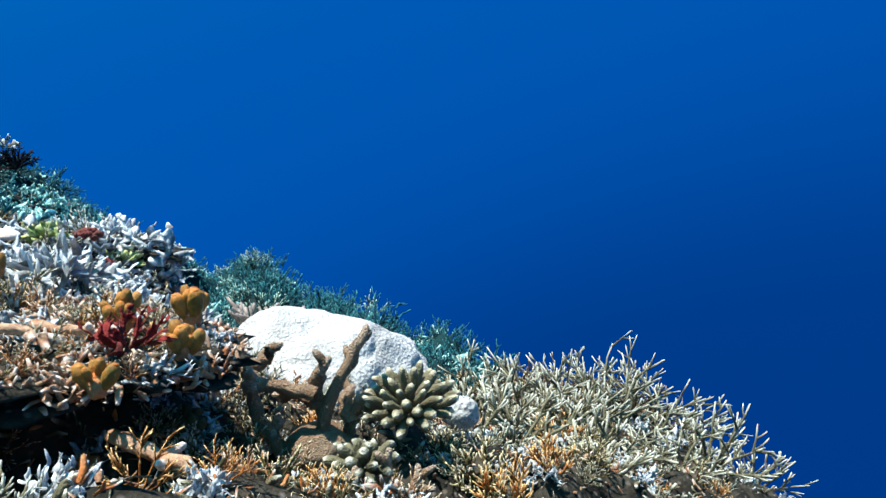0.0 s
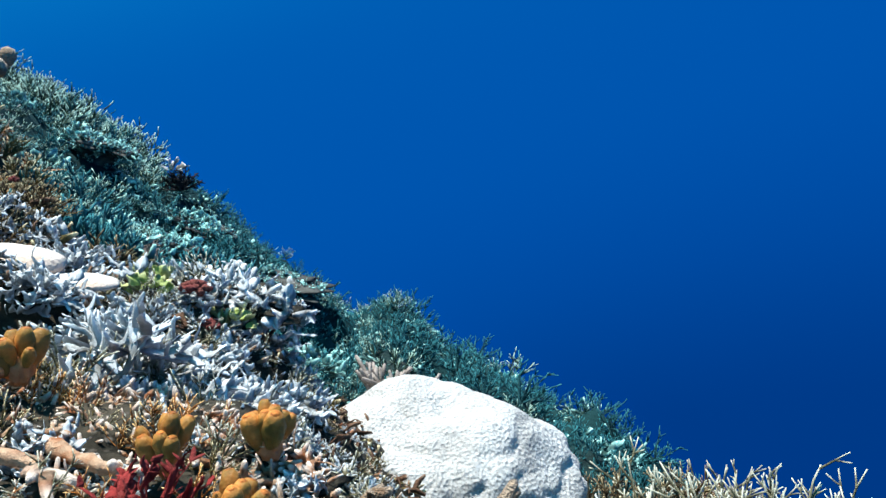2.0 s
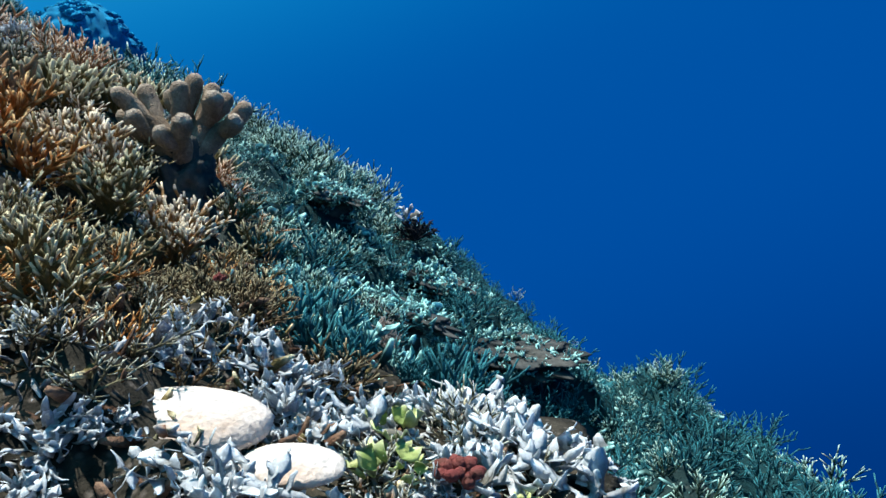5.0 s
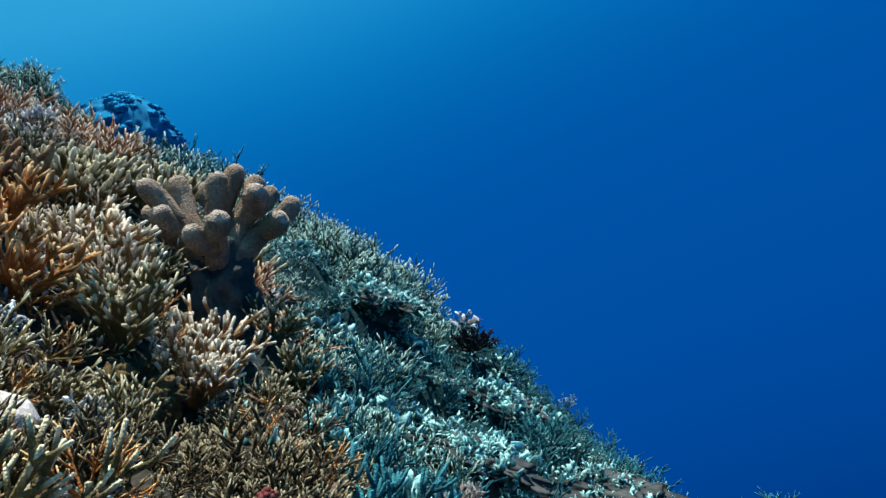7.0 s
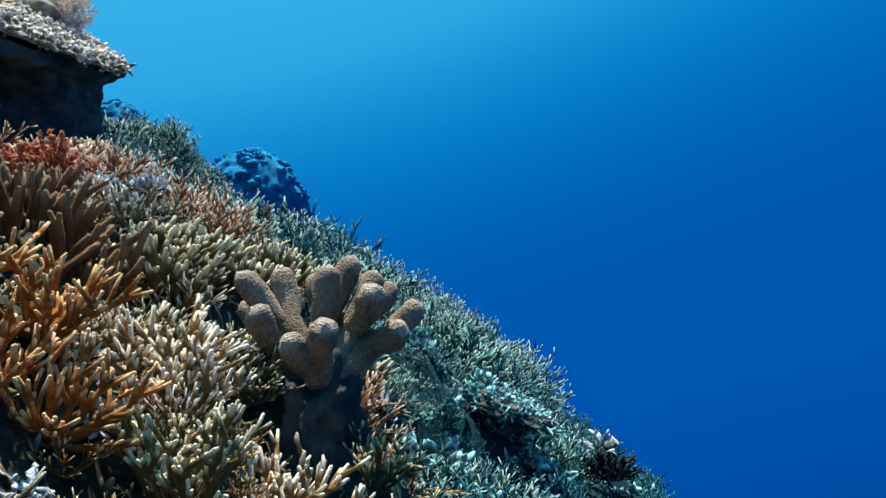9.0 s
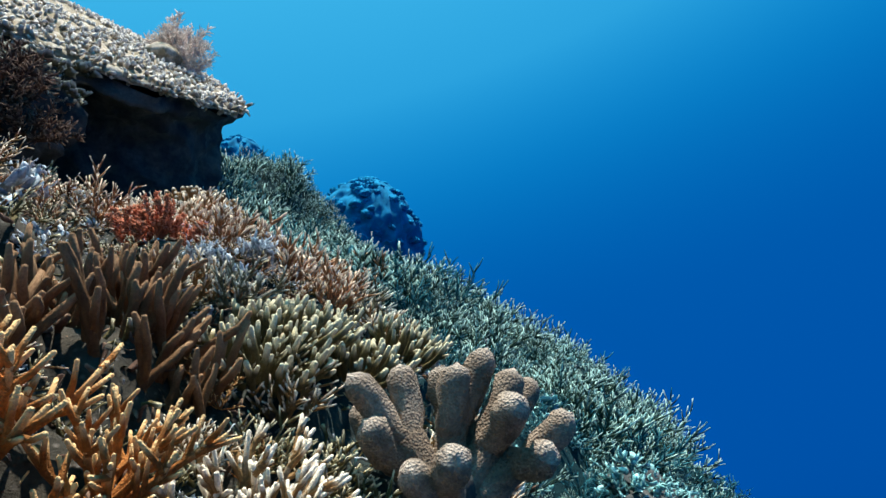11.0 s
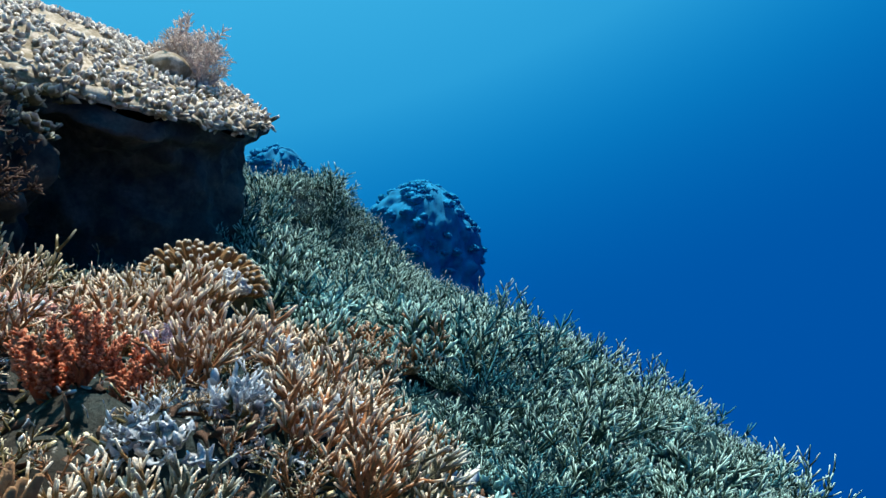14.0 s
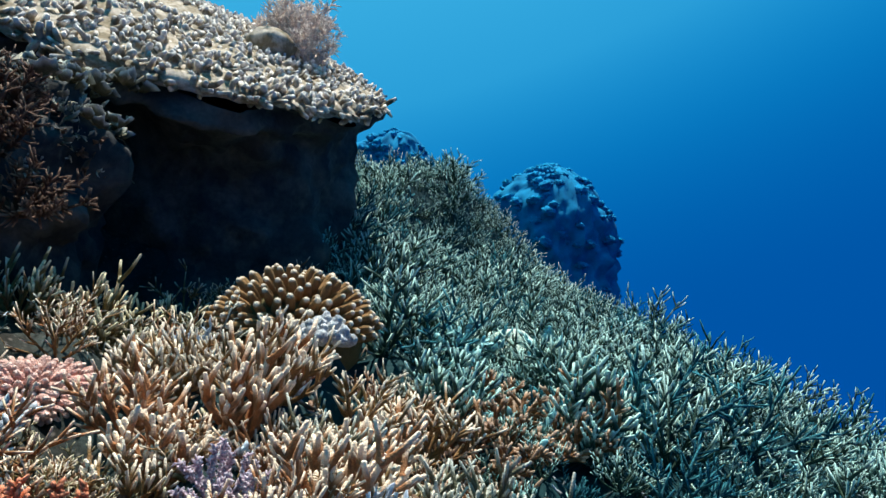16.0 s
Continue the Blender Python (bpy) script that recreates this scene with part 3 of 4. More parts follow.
squirts(-0.70, 2.66, 2.60, 11, 0.036, r=0.020)
squirts(-0.66, 2.46, 2.57, 9, 0.030, r=0.016)
squirts(-0.80, 2.50, 2.63, 8, 0.032, r=0.017)
squirts(-1.16, 2.62, 2.70, 8, 0.034, r=0.020)
squirts(-0.74, 2.22, 2.58, 7, 0.026, r=0.014)


def red_sponge(x, y, z, size):
    colony("red_sponge", "branch", leaf_blades(rng, 18, size, 0.012, 6, 4), M_RED, pose(x, y, z), "crimson branching sponge growing over dead coral", "sponge")


red_sponge(-0.74, 2.36, 2.60, 0.085)


def dead_branch(points, r, label, category="dead coral"):
    p = np.array(points, float)
    f = np.linspace(0, 1, 12)
    g = np.linspace(0, 1, len(p))
    pts = np.stack([np.interp(f, g, p[:, i]) for i in range(3)], 1) + rng.normal(0, r * 0.25, (12, 3))
    br = [(pts, np.linspace(r, r * 0.6, 12) * rng.uniform(0.85, 1.2, 12), 0.2, 0.8, 1.0)]
    for _ in range(3):
        q = int(rng.integers(2, 10))
        br.append((bend(pts[q], side_way(unit(pts[-1] - pts[0]), rng, 1.4), r * rng.uniform(2, 4), 4, rng, 0.4), r * np.array((0.8, 0.7, 0.6, 0.4)), 0.3, 1.0, 1.0))
    thing("dead_branch", shape("dead_branch", tubes(br, 10, rng, 0.16, True), M_LOG), Matrix.Identity(4), label, category, "fallen coral branches")


shelf = thing("dead_coral_shelf", None, pose(-1.02, 2.53, 2.56, 4, 8, 12), "crusted dead coral shelf overhanging a dark hollow", "dead coral")
part("slab", shape("slab", ball(rng, 0.42, 0.26, 0.055, 0.5, 2.6, 5, 0.18), M_ROCK), shelf)
crust = []
for _ in range(2200):
    a, f = rng.uniform(0, 6.28), rng.uniform(0, 1) ** 0.4
    q = np.array((0.46 * f * math.cos(a), 0.29 * f * math.sin(a), 0.015 + 0.04 * (1 - f) + rng.uniform(-0.03, 0.01)))
    crust.append((bend(q, (rng.uniform(-1, 1), rng.uniform(-1, 1), rng.uniform(0, 0.9)), rng.uniform(0.02, 0.055), 3, rng, 0, 0.35), rng.uniform(0.003, 0.008) * np.array((1, 1.1, 0.6)), 0.0, 0.9, float(rng.choice([1.0, 0.3]))))
tagged(part("crust", shape("crust", tubes(crust, 5, rng, 0.3), M_LOG), shelf, "pink, rust and white broken coral crust"), kind="stuff")
dead_branch([(-1.12, 2.29, 2.46), (-0.95, 2.37, 2.52), (-0.79, 2.44, 2.56)], 0.021, "pink and white crusted fallen coral branch")
dead_branch([(-0.78, 2.33, 2.43), (-0.62, 2.26, 2.40), (-0.46, 2.17, 2.35)], 0.017, "pale crusted fallen coral branch over a dark hollow")
dead_branch([(-0.95, 2.20, 2.36), (-0.72, 2.22, 2.36), (-0.50, 2.18, 2.33)], 0.015, "brown crusted fallen coral branch over a dark hollow")
dead_branch([(-1.0, 2.50, 2.62), (-0.88, 2.46, 2.62), (-0.80, 2.46, 2.62)], 0.014, "rust-stained crusted coral branch")
dead_branch([(-1.16, 2.45, 2.64), (-1.0, 2.42, 2.64), (-0.9, 2.42, 2.61)], 0.015, "orange and white crusted coral branch")

# ---- mushroom corals, lobed heads and soft corals on the near slope ----


def mushroom(x, y, z, rx, ry, rz, turn, label):
    """A flattened oval with fine ribs running out from the middle."""
    verts, faces, tips = ball(rng, 1, 1, 1, 0.05, 1.5, 5)
    out = []
    for v in verts:
        a = math.atan2(v.y, v.x)
        rib = 0.018 * math.cos(a * 46) * min(1.0, math.hypot(v.x, v.y) * 1.6)
        out.append(Vector((v.x * rx, v.y * ry, max(v.z, -0.35) * rz)) * (1 + rib))
    thing("mushroom_coral", shape("mushroom_coral", (out, faces, tips), M_MUSH), pose(x, y, z, 8, 4, turn), label, "coral", "mushroom corals")


mushroom(-1.79, 3.25, 2.775, 0.175, 0.12, 0.042, 28, "large oval bleached mushroom coral with fine ribs")
mushroom(-1.545, 3.28, 2.725, 0.095, 0.070, 0.018, 25, "small bleached mushroom coral with a chipped rim")
thing("massive_coral", shape("massive_coral", ball(rng, 0.095, 0.095, 0.085, 0.08, 2, 5, 0.02), M_MUSH), pose(-2.82, 3.58, ground_at(-2.82, 3.58) + 0.04), "small bleached round coral head", "coral")
lobes = thing("lobed_coral", None, pose(-3.11, 4.05, ground_at(-3.11, 4.05) + 0.05), "brown coral with folded rounded lobes", "coral")
for a, b, c, r in ((0, 0, 0.05, 0.085), (0.11, 0.03, 0.0, 0.075), (-0.09, 0.02, 0.03, 0.075), (0.05, -0.09, -0.01, 0.07), (0.08, 0.11, 0.03, 0.07), (-0.06, -0.08, 0.0, 0.06), (0.0, -0.12, -0.06, 0.07)):
    o = part("lobe", shape("lobe", ball(rng, r, r * 0.9, r, 0.25, 2.2, 5, 0.05, 0.30), M_CAUL), lobes)
    o.location = (a, b, c)


def finger_coral():
    root = thing("finger_coral", None, pose(-3.68, 4.93, 3.27), "taupe finger coral of thick knobbly fingers on a dark stalk", "coral")
    part("stalk", shape("stalk", ball(rng, 0.15, 0.15, 0.27, 0.45, 2.4, 5, 0.12), M_WALL), root, "dark rough rock stalk").location = (0, 0, -0.06)
    to_right, ahead = np.array((0.68, 0.73, 0)), np.array((-0.73, 0.68, 0))

    def at(across, up, deep):
        return to_right * across + ahead * deep + np.array((0, 0, up))

    limbs = [((-0.14, 0.30, 0.0), ((-0.34, 0.455, 0.0), (-0.20, 0.495, 0.10))), ((-0.02, 0.34, 0.06), ((-0.02, 0.52, 0.06), (0.07, 0.575, 0.16))),
             ((0.11, 0.33, 0.04), ((0.16, 0.52, 0.12), (0.17, 0.45, -0.08))), ((0.20, 0.27, 0.02), ((0.34, 0.41, 0.04), (0.27, 0.32, -0.10))),
             ((-0.01, 0.20, -0.12), ((0.0, 0.305, -0.24), (-0.13, 0.235, -0.20))), ((-0.15, 0.22, 0.0), ((-0.27, 0.335, -0.06), (-0.33, 0.35, 0.14))),
             ((0.04, 0.33, 0.16), ((-0.09, 0.49, 0.27), (0.25, 0.48, 0.28)))]
    for mid, ends in limbs:
        foot, mid = np.array((0, 0, 0.10)), at(*mid)
        br = [(np.array([foot, foot * 0.5 + mid * 0.5 - np.array((0, 0, 0.03)), mid]), np.array((0.07, 0.056, 0.047)), 0.0, 0.2, 1.0)]
        for end in ends:
            end = at(*end)
            start = foot * 0.15 + mid * 0.85
            r = 0.046 * rng.uniform(0.92, 1.1)
            pts = np.array([start + (end - start) * f for f in (0.0, 0.25, 0.5, 0.72, 0.87, 0.96, 1.0)])
            pts[1:4] += rng.normal(0, 0.007, (3, 3)) - np.array((0, 0, 0.016))
            br.append((pts, r * np.array((0.9, 0.9, 0.98, 1.08, 1.0, 0.72, 0.3)) * rng.uniform(0.95, 1.06, 7), 0.05, 1.0, 1.0))
        part("limb", shape("limb", tubes(br, 14, rng, 0.09, True), M_FINGER), root)


finger_coral()
# Bristly ball taken for a sea urchin, built here from sponge stems.
dark = thing("black_sponge", None, pose(-3.58, 7.17, ground_at(-3.58, 7.17) + 0.12), "black bristly ball like a sea urchin under a pale coral ledge", "sponge")
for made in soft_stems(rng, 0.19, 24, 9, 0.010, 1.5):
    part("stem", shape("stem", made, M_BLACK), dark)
for made in leaf_blades(rng, 7, 0.13, 0.03, 6, 2):
    part("blade", shape("blade", made, M_LEAF), dark, "pale coral blade").location = (-0.06, -0.05, 0.16)
soft_thing("feathery_soft_coral", soft_stems(rng, 0.21, 34, 26, 0.005, 1.1, 0.22), M_SOFTGR, pose(-2.36, 4.72, ground_at(-2.36, 4.72)), "fawn feathery soft coral bush")
colony("lobed_coral", "lobe", lump_list(rng, 80, 0.34, 0.036, 0.9, 6), M_TEAL2, pose(-2.30, 7.7, ground_at(-2.3, 7.7) - 0.05), "haze-tinted dark green knobbed coral head", "coral")
for x, y, k in ((-1.42, 3.42, 0.8), (-1.22, 3.55, 0.7), (-1.55, 3.62, 0.6)):
    colony("leaf_algae", "leaf", leaf_sheets(rng, 9, 0.10 * k, 6, 3, leaf=0.6), M_GREEN, stand(x, y, rng, 1, -0.05), "yellow-green leafy algae on dead coral", "algae", "leafy algae")
for x, y, k in ((-1.30, 3.46, 0.8), (-1.22, 3.40, 0.6), (-2.05, 3.6, 0.35)):
    colony("encrusting_sponge", "lobe", lump_list(rng, 14, 0.07 * k, 0.02 * k), M_DULL, stand(x, y, rng, 0.8, -0.05), "dull red knobby sponge among dead coral", "sponge", "red sponges")

# ---- the end of the walk ----
dome = thing("domed_coral", None, pose(-7.10, 5.34, 4.46), "tan domed coral set with rows of blunt knobs", "coral")
part("base", shape("base", ball(rng, 0.30, 0.30, 0.22, 0.08, 2, 4), M_OLIVE), dome)
knob = shape("knob", tubes([(np.array(((0, 0, -0.03), (0, 0, 0.02), (0, 0, 0.05), (0, 0, 0.062))), 0.0135 * np.array((1.0, 1.0, 0.85, 0.5)), 0.0, 0.75, 1.0)], 7, rng, 0.06), M_TAN)
for i in range(210):
    az, tilt = 2.39996 * i, 1.5 * math.sqrt((i + 0.3) / 210)
    d = Vector((math.sin(tilt) * math.cos(az), math.sin(tilt) * math.sin(az), math.cos(tilt)))
    n = 1.45 * rng.uniform(0.85, 1.15)
    lump = 1 + 0.10 * noise.noise(d * 2.1)
    lean = (d + Vector(rng.normal(0, 0.16, 3))).normalized()
    o = part("knob", knob, dome)
    o.matrix_basis = Matrix.Translation((d.x * 0.31 * lump, d.y * 0.31 * lump, d.z * 0.24 * lump)) @ lean.to_track_quat("Z", "Y").to_matrix().to_4x4() @ Matrix.Diagonal((n, n, n * rng.uniform(0.55, 0.9), 1))
colony("white_knob_coral", "knob", lump_list(rng, 34, 0.12, 0.024, 0.9, 7), M_BRAIN, pose(-6.62, 5.32, 4.49), "small bleached coral of round white knobs", "coral")
pale = thing("massive_coral", None, pose(-7.85, 6.95, ground_at(-7.85, 6.95) + 0.05, 0, 0, 35), "pale green lobed massive coral", "coral")
for a, b, c, s in ((0, 0, 0.06, 0.15), (0.17, 0.04, 0.02, 0.13), (-0.14, -0.04, 0.05, 0.12), (0.08, -0.13, 0.0, 0.11), (0.24, 0.15, -0.03, 0.10)):
    o = part("lobe", shape("lobe", ball(rng, s, s, s * 0.75, 0.12, 2.4, 4, 0.02), M_PALEGREEN), pale)
    o.location = (a, b, c)
colony("polyp_mound", "polyp", lump_list(rng, 290, 0.26, 0.014, 0.42, 5), M_PINK, pose(-6.47, 4.40, ground_at(-6.47, 4.40) + 0.02, 0, 8, 0), "salmon pink mound of short fleshy polyps", "coral")
for x, y, size, m, lab in ((-5.47, 4.45, 0.25, M_SOFTRED, "russet bushy soft coral with clustered buds"), (-5.40, 4.67, 0.21, M_SOFTRED, "russet bushy soft coral with clustered buds"),
                           (-5.33, 4.52, 0.20, M_SOFTRED, "russet bushy soft coral with clustered buds"), (-5.74, 4.84, 0.15, M_LILAC, "lilac bushy soft coral"),
                           (-5.62, 4.90, 0.12, M_LILAC, "lilac bushy soft coral")):
    soft_thing("bushy_soft_coral", soft_stems(rng, size, 13, 80, size * 0.042, 0.95, 0.13), m, stand(x, y, rng, 1, 0.02), lab, "bushy soft corals")


def staghorn_at(x, y, material, label, mains=12, **kw):
    root = thing("staghorn_coral", None, stand(x, y, rng, 1.0, 0.03), label, "coral", "staghorn corals")
    for made in stag_branches(rng, mains, **kw):
        part("branch", shape("branch", made, material), root)


for x, y in ((-5.92, 4.74), (-6.18, 5.42), (-6.30, 5.06), (-5.86, 5.22), (-6.08, 4.95), (-5.55, 5.05), (-6.6, 4.75)):
    staghorn_at(x, y, M_ROSE, "rose-tan staghorn coral with thick pale-tipped branches", size=0.19, mains=14, laterals=4, r=0.0115, spread=1.0, sides=6, k=5, up=0.5, lat=0.42)
for x, y in ((-6.45, 5.80), (-6.35, 6.05), (-6.38, 6.36), (-6.65, 6.12), (-6.2, 5.85)):
    staghorn_at(x, y, M_BUSH, "brown bushy staghorn coral with knobbly twigs", size=0.24, mains=13, laterals=6, r=0.009, spread=1.3, sides=5, k=4, up=0.2, lat=0.34, twigs=2)
for x, y, m in ((-3.12, 4.36, M_TAN), (-3.36, 4.58, M_TAN), (-3.55, 4.30, M_TAN), (-3.28, 4.20, M_OLIVE), (-3.75, 4.35, M_TAN)):
    staghorn_at(x, y, m, "tan staghorn coral with long pointed branches", size=0.25, mains=15, laterals=6, r=0.0095, spread=1.15, sides=7, k=5, up=0.4, lat=0.36, twigs=1)
for x, y in ((-3.62, 3.95), (-3.52, 3.78), (-3.72, 3.74), (-3.46, 3.96)):
    staghorn_at(x, y, M_ORANGE_STAG, "amber staghorn coral with long open arms", size=0.23, mains=13, laterals=7, r=0.0092, spread=1.3, sides=7, k=5, up=0.35, lat=0.36)
for x, y in ((-4.45, 4.74), (-4.42, 5.05), (-4.5, 5.35), (-4.3, 4.6), (-4.6, 4.95), (-4.2, 5.5)):
    root = thing("finger_tip_coral", None, stand(x, y, rng, 1, -0.02), "olive coral of blunt upright fingers with pale tips", "coral", "blunt finger corals")
    for i in range(34):
        az, tilt = 2.39996 * i, 1.15 * math.sqrt((i + 0.3) / 34)
        d = np.array((math.sin(tilt) * math.cos(az), math.sin(tilt) * math.sin(az), math.cos(tilt)))
        pts = bend(d * 0.03 + d * np.array((0.10, 0.10, 0)), d, rng.uniform(0.11, 0.18), 5, rng, 0.6, 0.15)
        br = [(pts, 0.0115 * np.array((1.0, 1.0, 1.0, 0.95, 0.6)), 0.0, 1.0, 1.0), (bend(pts[2], side_way(d, rng), 0.05, 3, rng, 0.6), 0.010 * np.array((1.0, 0.9, 0.6)), 0.1, 1.0, 1.0)]
        part("finger", shape("finger", tubes(br, 6, rng, 0.08, True), M_OLIVE), root)
for i in range(52):
    x, y = -4.34 + rng.uniform(-0.36, 0.26), 4.10 + rng.uniform(-0.30, 0.30)
    br = []
    for _ in range(3):
        br.append((bend((0, 0, 0), (rng.uniform(-0.5, 0.5), rng.uniform(-0.5, 0.5), 1), rng.uniform(0.18, 0.32), 7, rng, 0.3, 0.16), 0.0130 * np.array((1.1, 1, 1, 0.95, 1, 0.9, 0.6)), 0.0, 1.0, 1.0))
    thing("rope_sponge", shape("rope_sponge", tubes(br, 8, rng, 0.24, True), M_ROPE), stand(x, y, rng, 1.0, 0.03), "dark brown upright rope sponge", "sponge", "rope sponges")


for x, y in ((-7.35, 4.55), (-7.30, 4.88), (-7.22, 4.28), (-7.5, 4.72), (-7.15, 4.62)):
    staghorn_at(x, y, M_OLIVE, "dull olive staghorn coral in front of a dark hollow", size=0.26, mains=12, laterals=5, r=0.010, spread=1.35, sides=5, k=5, up=0.3, lat=0.40)


def open_thicket(x, y, size):
    staghorn_at(x, y, M_PALE, "pale thin-armed staghorn thicket with dead bases", size=size, mains=10, laterals=4, r=0.0068, spread=1.5, sides=5, k=5, up=0.1, lat=0.45, twigs=1)


for x, y, size in ((0.25, 3.35, 0.26), (0.5, 3.65, 0.30), (0.15, 3.75, 0.26), (0.75, 4.0, 0.32), (0.45, 4.2, 0.34), (0.2, 4.3, 0.3), (1.0, 4.4, 0.34), (0.7, 4.7, 0.36),
                   (1.3, 4.6, 0.34), (1.05, 4.9, 0.36), (1.55, 4.9, 0.34), (0.3, 4.75, 0.34), (1.3, 5.2, 0.34), (0.75, 5.2, 0.34), (1.75, 4.4, 0.3), (1.35, 4.1, 0.3),
                   (0.95, 3.6, 0.28), (0.5, 3.1, 0.22), (0.05, 3.2, 0.2), (1.9, 5.0, 0.3)):
    open_thicket(x, y, size)


# ---- the overhanging reef block ----
def reef_block():
    root = thing("reef_block", None, Matrix.Identity(4), "overhanging reef block, dark hollow below and pale crusted plate on top", "rock")
    cx, cy = -9.55, 4.75
    n, levels = 180, 40

    def top(x, y):
        f = math.hypot(x - cx, y - cy) / 1.55
        return 6.02 - 0.48 * (x + 8.52) - 0.10 * (y - 5.09) + 0.10 * (1 - f * f) - 0.30 * max(0.0, f - 0.7) * max(0.0, min(1.0, (5.2 - y) * 1.2))

    def rim(a):
        return 1.52 + 0.20 * math.cos(a - 0.55) + 0.14 * noise.noise(Vector((math.cos(a) * 1.5, math.sin(a) * 1.5, 3.0))) + 0.05 * noise.noise(Vector((math.cos(a) * 6, math.sin(a) * 6, 8.0)))

    verts, faces = [], []
    for k in range(levels + 1):
        f = k / levels
        for i in range(n):
            a = 6.2832 * i / n
            side = 0.5 + 0.5 * math.cos(a - 1.0)
            hollow = (0.42 - 0.34 * side ** 6) * math.sin(math.pi * min(1.0, f * 1.08)) ** 0.6
            r = rim(a) * (0.93 - hollow) + 0.22 * noise.noise(Vector((math.cos(a) * 3, math.sin(a) * 3, f * 5))) + 0.09 * noise.noise(Vector((math.cos(a) * 9, math.sin(a) * 9, f * 12))) + 0.05 * noise.noise(Vector((math.cos(a) * 24, math.sin(a) * 24, f * 30)))
            x, y = cx + r * math.cos(a), cy + r * math.sin(a)
            zt, zb = top(x, y) - 0.10, 3.9
            verts.append((x, y, zb + (zt - zb) * f))
    for k in range(levels):
        for i in range(n):
            j = (i + 1) % n
            faces.append((k * n + i, k * n + j, (k + 1) * n + j, (k + 1) * n + i))
    part("body", mesh_from("body", verts, faces, M_WALL), root, "hollowed rock with its shade put into the colour")
    verts, faces, rings = [], [], 26
    for k in range(rings + 1):
        f = k / rings
        for i in range(n):
            a = 6.2832 * i / n
            r = rim(a) * min(f, 1.0)
            x, y = cx + r * math.cos(a), cy + r * math.sin(a)
            z = top(x, y) + 0.05 * noise.noise(Vector((x * 4, y * 4, 0))) + 0.03 * noise.noise(Vector((x * 11, y * 11, 0))) - (0.05 if f > 0.97 else 0)
            verts.append((x, y, z))
    for i in range(n):
        a = 6.2832 * i / n
        r = rim(a) * 0.94
        x, y = cx + r * math.cos(a), cy + r * math.sin(a)
        verts.append((x, y, top(x, y) - 0.09))
    for k in range(rings + 1):
        for i in range(n):
            j = (i + 1) % n
            faces.append((k * n + i, k * n + j, (k + 1) * n + j, (k + 1) * n + i))
    plate = mesh_from("plate", verts, faces, M_TABLE)
    # Underside ring takes the dark rock, painting shade below the rim.
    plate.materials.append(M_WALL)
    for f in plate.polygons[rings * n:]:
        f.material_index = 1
    part("plate", plate, root, "pale crusted coral plate")
    br = []
    for _ in range(4600):
        a, f = rng.uniform(-3.1416, 3.1416), math.sqrt(rng.uniform(0.05, 1.0))
        r = rim(a) * f * 1.015
        x, y = cx + r * math.cos(a), cy + r * math.sin(a)
        q = np.array((x, y, top(x, y) - 0.02))
        w = (rng.uniform(-1, 1), rng.uniform(-1, 1), rng.uniform(0.35, 1.0) if f < 0.97 else rng.uniform(-0.6, 0.5))
        br.append((bend(q, w, rng.uniform(0.045, 0.10), 3, rng, 0, 0.3), rng.uniform(0.013, 0.028) * np.array((1.0, 1.0, 0.65)), 0.0, 1.0, 0.7))
    ob = part("plate_crust", shape("plate_crust", tubes(br, 5, rng, 0.3), M_TABLE), root, "knobby cream coral crust")
    tagged(ob, kind="stuff")
    return top, root


table_top, reef = reef_block()
for x, y, size in ((-9.25, 5.70, 0.42), (-9.5, 5.72, 0.50), (-9.02, 5.72, 0.34), (-9.35, 5.6, 0.36)):
    soft_thing("cream_soft_coral", soft_stems(rng, size, 18, 60, size * 0.018, 1.0, 0.20), M_CREAM, pose(x, y, table_top(x, y) - 0.02), "cream pink feathery soft coral on the reef block", "cream soft corals")
thing("massive_coral", shape("massive_coral", ball(rng, 0.20, 0.18, 0.14, 0.1, 2, 4, 0.02), M_TABLE), pose(-9.05, 5.45, table_top(-9.05, 5.45) + 0.03), "cream rounded coral head on the reef block", "coral")

for x, y, z, size in ((-7.35, 4.05, 5.06, 0.34), (-7.55, 4.10, 5.28, 0.30), (-7.30, 4.22, 4.86, 0.30), (-7.6, 4.0, 5.0, 0.36)):
    soft_thing("brown_soft_coral", soft_stems(rng, size, 14, 30, size * 0.03, 1.3, 0.26), M_SOFTBR, pose(x, y, z, 0, 40, 0), "brown bushy soft coral on a shaded rock ledge", "brown soft corals")
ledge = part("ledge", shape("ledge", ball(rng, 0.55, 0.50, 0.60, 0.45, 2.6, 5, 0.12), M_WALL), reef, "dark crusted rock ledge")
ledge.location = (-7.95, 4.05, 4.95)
for i in range(16):
    az, tilt = -0.75 + 2.39996 * i % 2.2, 0.35 + 1.25 * rng.uniform()
    d = Vector((math.sin(tilt) * math.cos(az), math.sin(tilt) * math.sin(az), math.cos(tilt)))
    colony("leafy_coral", "blade", ribbons(rng, 18, 0.17, 0.011, 5, 3), M_PALE if i % 3 else M_SOFTBR, Matrix.Translation((-7.95 + d.x * 0.54, 4.05 + d.y * 0.49, 4.95 + d.z * 0.59)) @ d.to_track_quat("Z", "Y").to_matrix().to_4x4(),
           "dull crusted leafy coral on a rock ledge", "coral", "ledge corals")
